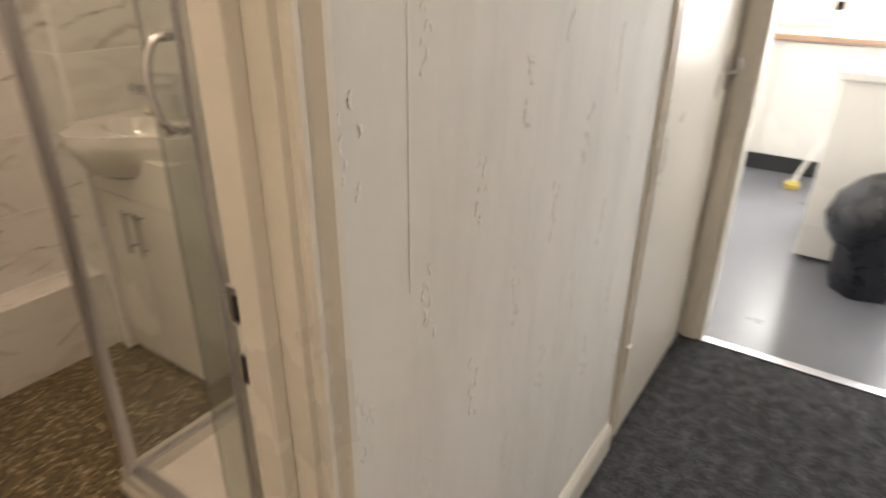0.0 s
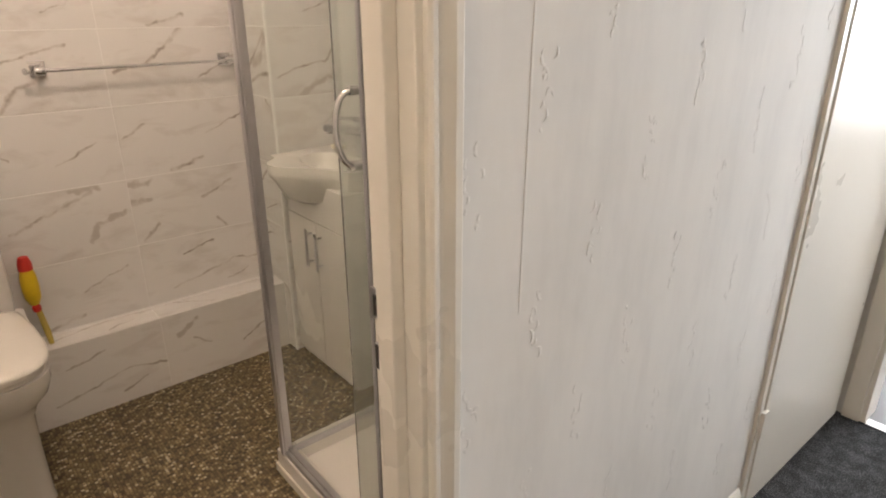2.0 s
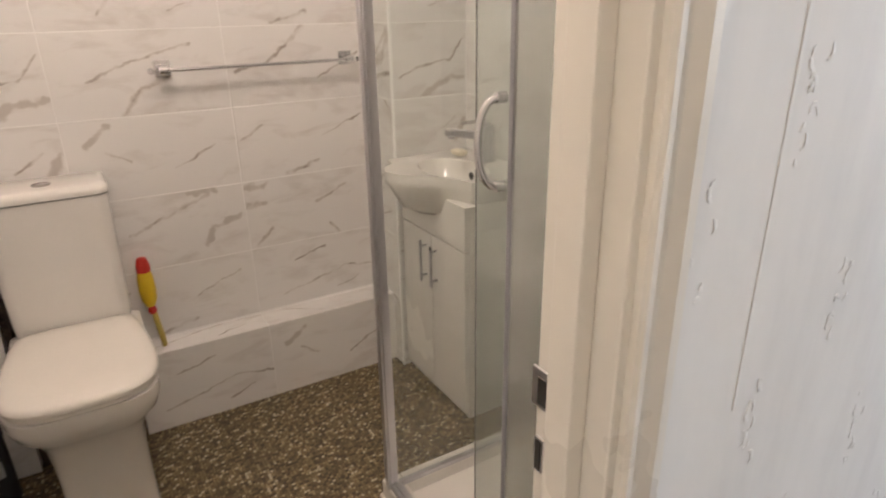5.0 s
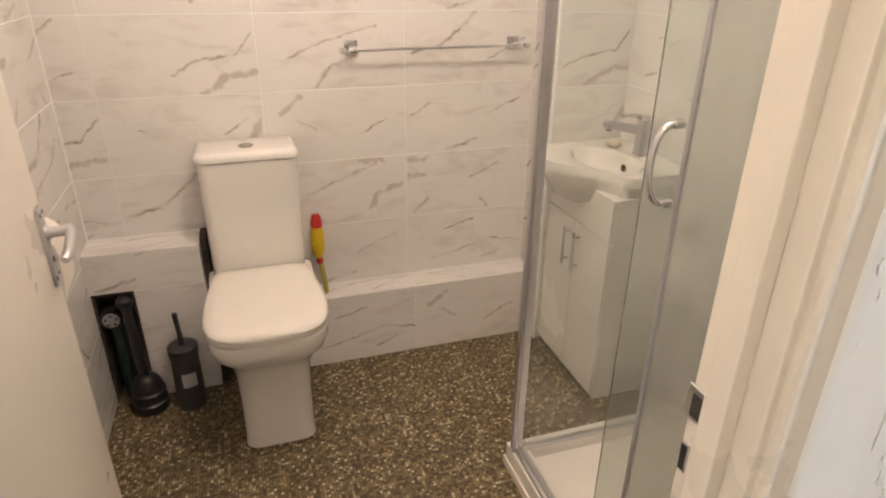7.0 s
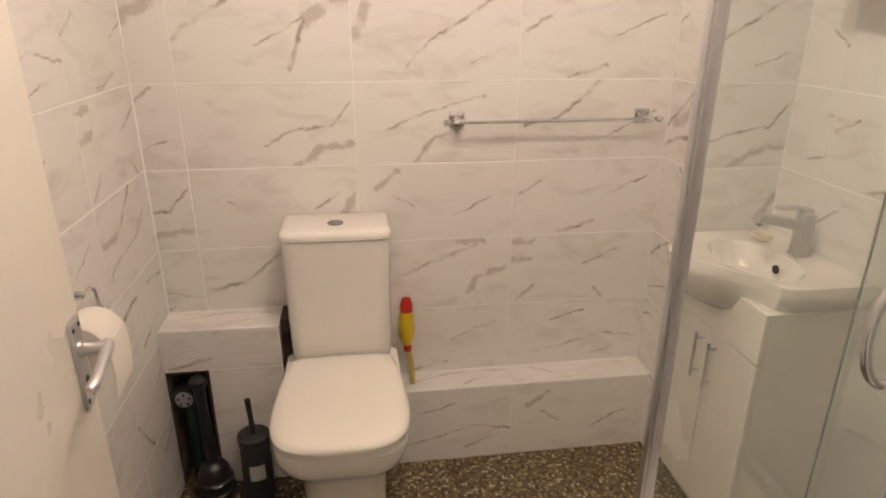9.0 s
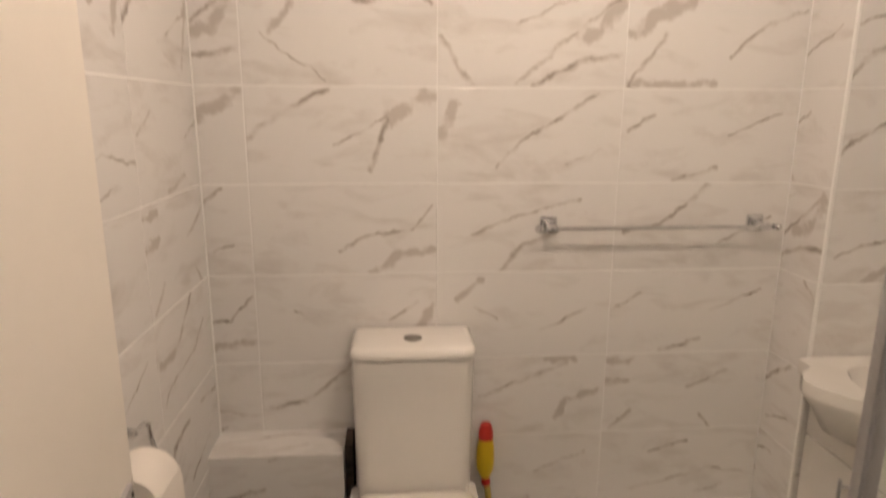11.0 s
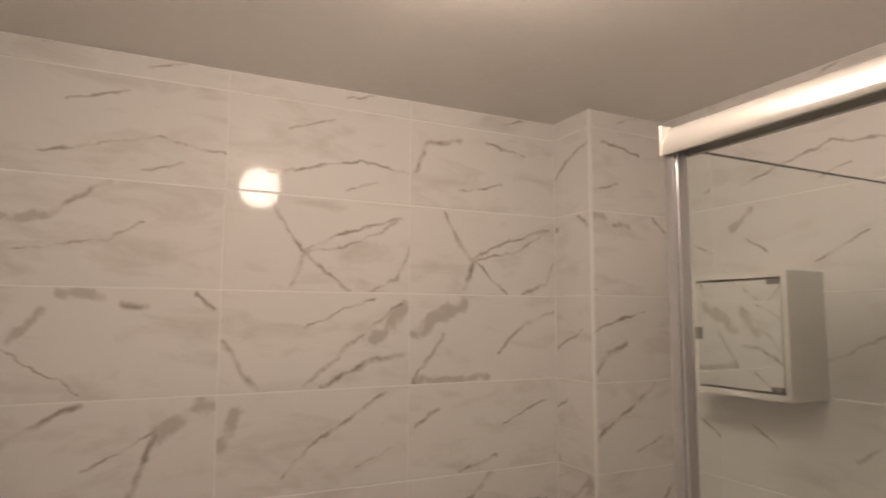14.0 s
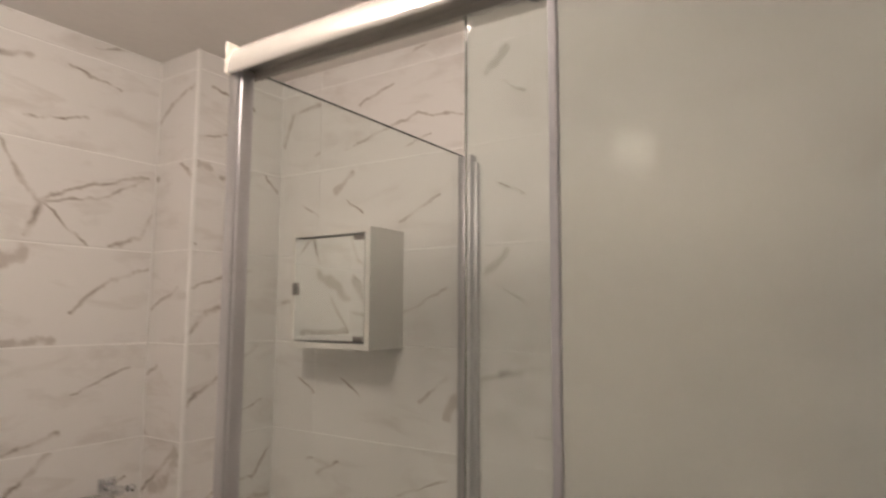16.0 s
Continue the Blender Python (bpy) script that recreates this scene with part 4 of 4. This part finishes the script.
dish = thing("washing_up_brush", (0.150, -0.060, LB_H), "yellow and red handled cleaning brush standing on the boxing", "cleaning brush")
part("head", tube([(0.158, -0.060, LB_H), (0.155, -0.058, 0.34), (0.146, -0.050, 0.42)], [0.008, 0.010, 0.009], 12), PALEYEL, dish, smooth=True)
part("collar", lathe([(0.001, 0), (0.012, 0.0), (0.014, 0.012), (0.010, 0.026), (0.001, 0.028)], (0.143, -0.048, 0.418), 18), RED, dish, smooth=True)
part("grip", lathe([(0.001, 0), (0.014, 0.002), (0.024, 0.026), (0.0265, 0.060), (0.025, 0.100), (0.0195, 0.128), (0.001, 0.130)], (0.1405, -0.046, 0.442), 22), YELLOW, dish, smooth=True)
part("cap", lathe([(0.001, 0), (0.0215, 0.0), (0.0215, 0.020), (0.017, 0.038), (0.014, 0.046), (0.001, 0.049)], (0.1405, -0.046, 0.568), 20), RED, dish, smooth=True)

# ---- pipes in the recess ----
# the last box is a dark strip for the shadow between ledge and cistern
recess = structure("wall_recess_and_shade", joined(box(XL, -0.494, -0.010, -0.002, 0, LG_Z - 0.002), box(XL + 0.0005, XL + 0.006, LG_Y + 0.004, -0.010, 0, LG_Z - 0.002), box(-0.500, -0.4935, LG_Y + 0.004, -0.010, 0, LG_Z - 0.002),
    box(XL + 0.006, -0.500, LG_Y + 0.002, -0.010, LG_Z - 0.008, LG_Z - 0.002), box(LG_X + 0.001, LG_X + 0.022, -0.108, -0.012, 0, LG_H + 0.012)), RECESS_SHADE, "dark rough lining of the open pipe recess, with a strip of painted shade beside the ledge", "wall")
pipes = thing("waste_pipe", (-0.56, -0.06, 0), "black soil pipe and capped valve in the recess", "pipe")
part("pipe", tube([(-0.548, -0.05, 0.0), (-0.548, -0.05, 0.20), (-0.548, -0.05, 0.435)], 0.026, 18), BLACK, pipes, smooth=True)
vb = part("valve_body", lathe([(0.001, -0.01), (0.036, -0.01), (0.040, 0.0), (0.040, 0.035), (0.001, 0.04)], (-0.583, -0.11, 0.335), 28, "y"), BLACK, pipes, smooth=True)
part("dial", lathe([(0.001, 0), (0.028, 0), (0.026, -0.004), (0.001, -0.005)], (-0.582, -0.121, 0.335), 24, "y"), LABEL, vb, "pale round dial")
for k in range(5):
    a = radians(90 + 72 * k)
    part("bolt", lathe([(0.001, 0), (0.0045, 0), (0.004, -0.002), (0.001, -0.002)], (-0.582 + 0.018 * math.cos(a), -0.1255, 0.335 + 0.018 * math.sin(a)), 10, "y"), DARK, vb)
part("elbow", tube([(-0.578, -0.09, 0.30), (-0.580, -0.075, 0.22), (-0.590, -0.06, 0.12), (-0.590, -0.05, 0.0)], 0.016, 12), GREEN, pipes, "green stained copper pipe", smooth=True)

# ---- ceiling lamp ----
lamp = thing("ceiling_light", LAMP, "lit round opal globe ceiling light", "ceiling light")
part("globe", lathe([(0.079 * math.sin(radians(a)) + 0.0005, -0.079 * math.cos(radians(a))) for a in range(0, 176, 8)], LAMP, 36), GLOBE, lamp, smooth=True)
part("base", lathe([(0.001, 0), (0.055, 0), (0.058, -0.012), (0.045, -0.030), (0.001, -0.031)], (LAMP[0], LAMP[1], CEIL), 32), UNIT, lamp, smooth=True)
HL = (-0.75, -2.35, 2.33)
hall = thing("hall_light", HL, "lit warm round ceiling light in the corridor", "ceiling light")
part("globe", lathe([(0.11 * math.sin(radians(a)) + 0.0005, -0.08 * math.cos(radians(a))) for a in range(0, 176, 8)], HL, 32), HALLGLOBE, hall, smooth=True)
part("base", lathe([(0.001, 0), (0.07, 0), (0.07, -0.02), (0.001, -0.021)], (HL[0], HL[1], 2.42), 28), UNIT, hall, smooth=True)

# ---- kitchen, seen through its doorway ----
def base_unit(x0, x1, y0, y1, label):
    u = thing("kitchen_unit", (x0, y0, 0), label, "kitchen unit", "kitchen base units")
    part("carcass", box(x0 + 0.02, x1, y0, y1, 0.12, 0.87, 0.002), UNIT, u)
    part("plinth", box(x0 + 0.06, x1, y0, y1, 0, 0.12), GREYP, u)
    d = part("door", box(x0, x0 + 0.018, y0 + 0.003, y1 - 0.003, 0.13, 0.86, 0.002), UNIT, u)
    part("handle", tube([(x0 - 0.02, y0 + 0.05, 0.68), (x0 - 0.02, y0 + 0.05, 0.80)], 0.005), SATIN, d)
    return u


for k in range(4):
    base_unit(4.70, 5.29, -3.2 + 0.5 * k, -2.7 + 0.5 * k, "white flush kitchen base unit under the worktop")
single("worktop", box(4.66, 5.295, -3.25, -1.15, 0.872, 0.91, 0.006), WOOD, (4.9, -2.2, 0.872), "brown wood-effect kitchen worktop on the units", "worktop")
fridge = thing("white_cabinet", (3.31, -2.72, 0), "white waist-high freestanding appliance with overhanging top", "appliance")
part("body", box(3.31, 3.90, -2.72, -2.12, 0.02, 0.865, 0.008), UNIT, fridge)
part("top", box(3.29, 3.92, -2.74, -2.10, 0.865, 0.90, 0.006), UNIT, fridge)
part("foot", box(3.35, 3.87, -2.68, -2.18, 0, 0.02), GREYP, fridge)
bag = single("bin_bag", loft([[(3.12 + r * math.cos(a) * (1 + 0.07 * math.sin(5 * a + 9 * z)), -2.42 + r * math.sin(a) * (1 + 0.06 * math.sin(7 * a + 5 * z)), z) for a in [2 * math.pi * k / 28 for k in range(28)]] for z, r in
             ((0.0, 0.13), (0.05, 0.145), (0.2, 0.15), (0.26, 0.19), (0.34, 0.21), (0.43, 0.185), (0.50, 0.12), (0.54, 0.04))]), BAG, (3.12, -2.42, 0), "full black bin bag in a bin beside the appliance", "bin bag", smooth=True)
broom = thing("floor_mop", (4.45, -1.95, 0), "white handled floor mop leaning by the units", "mop")
part("handle", tube([(4.45, -1.97, 0.04), (4.62, -2.30, 0.95)], 0.012, 10), UNIT, broom)
part("head", box(4.40, 4.50, -2.01, -1.93, 0.0, 0.04, 0.012), PALEYEL, broom)

# ---- embossed wallpaper relief ----
relief = bmesh.new()
rng = random.Random(4)
bits = []
for col in range(9):
    for row in range(8):
        bx, bz = 0.475 + 0.125 * col, 0.18 + 0.33 * row + (0.11 * (col % 3))
        if bz > 2.3 or bx > 1.50:
            continue
        for q in range(8):
            a0, rr = rng.uniform(0, 6.3), rng.uniform(0.003, 0.009)
            ox, oz = rng.uniform(-0.012, 0.012), -0.055 + 0.014 * q + rng.uniform(-0.006, 0.006)
            bits.append(tube([(bx + ox + rr * (1 - 0.08 * k) * math.cos(a0 + 0.6 * k), YC + 0.0003, bz + oz + 1.5 * rr * (1 - 0.08 * k) * math.sin(a0 + 0.6 * k)) for k in range(6)], [0.0008, 0.0022, 0.0030, 0.0030, 0.0022, 0.0008], 8))
bits.append(tube([(0.568 + 0.0015 * math.sin(5 * z), YC + 0.0002, z) for z in [0.97 + 0.1 * k for k in range(15)]], 0.0026, 8))
flat = joined(*bits)
for v in flat.verts:
    v.co.y = YC - 0.0002 - 0.17 * max(0.0, YC + 0.0006 - v.co.y) + 0.0008 * (v.co.y > YC + 0.0006)
single("wallpaper_relief", flat, PAPER, (0, YC, 0), "raised scroll pattern of the painted wallpaper", "wallpaper", smooth=True, kind="stuff")


# ---- tiles ----
TILE_MESH = {}


def tile_mesh(x0, x1, z0, z1, key):
    """A tile cut to x0..x1, z0..z1 of the whole one, whose middle is the origin."""
    k = (round(x0, 3), round(x1, 3), round(z0, 3), round(z1, 3), key)
    if k not in TILE_MESH:
        bm = loft([[(x, y, z) for x, z in ((x0 + i, z0 + i), (x1 - i, z0 + i), (x1 - i, z1 - i), (x0 + i, z1 - i))] for y, i in ((0.004, 0), (0.0013, 0), (0.0004, 0.0006), (0.0, 0.0020))])
        me = bpy.data.meshes.new("tile")
        bm.to_mesh(me)
        bm.free()
        me.materials.append(PRINT[key])
        TILE_MESH[k] = me
    return TILE_MESH[k]


FACE_BACK = Matrix.Identity(4)                       # faces -y
FACE_RIGHT = Matrix.Rotation(radians(90), 4, "Z")    # faces +x
FACE_LEFT = Matrix.Rotation(radians(-90), 4, "Z")    # faces -x
FACE_FRONT = Matrix.Rotation(radians(180), 4, "Z")   # faces +y
FACE_TOP = Matrix.Rotation(radians(-90), 4, "X")     # faces +z
ROWS = [0.0, 0.05, 0.30, 0.55, 0.80, 1.055, 1.305, 1.558, 1.810, 2.060, 2.312, CEIL]
JOINT = 0.0036


PRINT_NAMES = sorted(PRINT)
trng = random.Random(11)


def tiled(parent, cols, rows, place, rot, prints=None, mirror=False):
    """Tiles between the joints cols and rows; narrower ones are cut from whole tiles. prints: rows of print names from the floor up."""
    for ci, (a, b) in enumerate(zip(cols, cols[1:])):
        for ri, (c, d) in enumerate(zip(rows, rows[1:])):
            key = trng.choice(PRINT_NAMES)
            if prints and ri < len(prints) and ci < len(prints[ri]):
                key = prints[ri][ci]
            w, h = (b - a - 0.6 * JOINT) / 2, (d - c - JOINT) / 2
            ou = (TW / 2 - w if ci == 0 and b - a < 0.45 else (w - TW / 2 if b - a < 0.45 else 0.0)) * (-1 if mirror else 1)
            oz = 0.0 if d - c > 0.2 else h - TZ / 2
            ob = new("tile", tile_mesh(ou - w, ou + w, oz - h, oz + h, key))
            ob.parent = parent
            ob.matrix_local = Matrix.Translation(place((a + b) / 2, (c + d) / 2)) @ rot @ Matrix.Translation((-ou, 0, -oz))


QUIET = [[trng.choice(("faint", "low", "streak", "wave", "tick", "drop", "hook")) for _ in range(4)] for _ in range(11)]
BOXF = [["low"], ["low"], ["faint"], ["wave"], ["drop"], ["streak"], ["rise"], ["comet"], ["dots"], ["hook"], ["faint"]]
BACK = [["low", "wave", "flock", "pair"], ["low", "faint", "faint", "tick"], ["low", "faint", "low", "faint"], ["faint", "wave", "flock", "pair"], ["streak", "drop", "tick", "low"], ["rise", "streak", "comet", "wave"],
        ["slash", "slash", "rise", "low"], ["sweep", "dots", "sweep", "cloud"], ["faint", "branch", "cross", "cross"], ["branch", "faint", "faint", "hook"], ["faint", "faint", "faint", "faint"]]
tiled(wall_back, [XL, -0.5, 0.0, 0.5, BX], ROWS, lambda u, z: (u, 0, z), FACE_BACK, BACK)
tiled(wall_left, [YF, -1.39, -0.89, -0.39, 0.0], ROWS, lambda u, z: (XL, u, z), FACE_RIGHT)
tiled(wall_right, [YF, -1.347, -0.847, -0.347, BY], ROWS, lambda u, z: (XR, u, z), FACE_LEFT, QUIET)
tiled(pipe_box, [BX, XR], ROWS, lambda u, z: (u, BY, z), FACE_BACK, BOXF)
tiled(pipe_box, [BY, 0.0], ROWS, lambda u, z: (BX, u, z), FACE_LEFT)
tiled(low_box, [0.05, 0.5, BX], [0.0, LB_H], lambda u, z: (u, LB_Y, z), FACE_BACK, [["faint", "tick"]])
tiled(low_box, [0.05, 0.5, BX], [LB_Y, 0.0], lambda u, v: (u, v, LB_H), FACE_TOP, [["faint", "dots"]])
tiled(ledge_box, [XL, LG_X], [LG_Z, LG_H], lambda u, z: (u, LG_Y, z), FACE_BACK, [["low"]])
tiled(ledge_box, [-0.492, LG_X], [0.0, LG_Z], lambda u, z: (u, LG_Y, z), FACE_BACK, [["faint"]])
tiled(ledge_box, [XL, LG_X], [LG_Y, 0.0], lambda u, v: (u, v, LG_H), FACE_TOP, [["faint"]])
tiled(wall_partition, [XL, OPL], ROWS, lambda u, z: (u, YF, z), FACE_FRONT)
tiled(wall_partition, [OPR, 0.85, XR], ROWS, lambda u, z: (u, YF, z), FACE_FRONT)
structure("trim", box(BX - 0.004, BX + 0.005, BY - 0.004, BY + 0.005, 0, CEIL, 0.002), GROUT, "white corner trim on the boxing", "trim")
structure("trim_corner", box(XL, XL + 0.005, -0.005, 0.0, LG_H, CEIL, 0.0015), GROUT, "white silicone bead in the tiled corner", "trim")
structure("trim_ledge", joined(box(XL, LG_X, -0.004, 0.0, LG_H, LG_H + 0.004, 0.001), box(0.05, BX, -0.004, 0.0, LB_H, LB_H + 0.004, 0.001)), GROUT, "white silicone bead along the boxing", "trim")
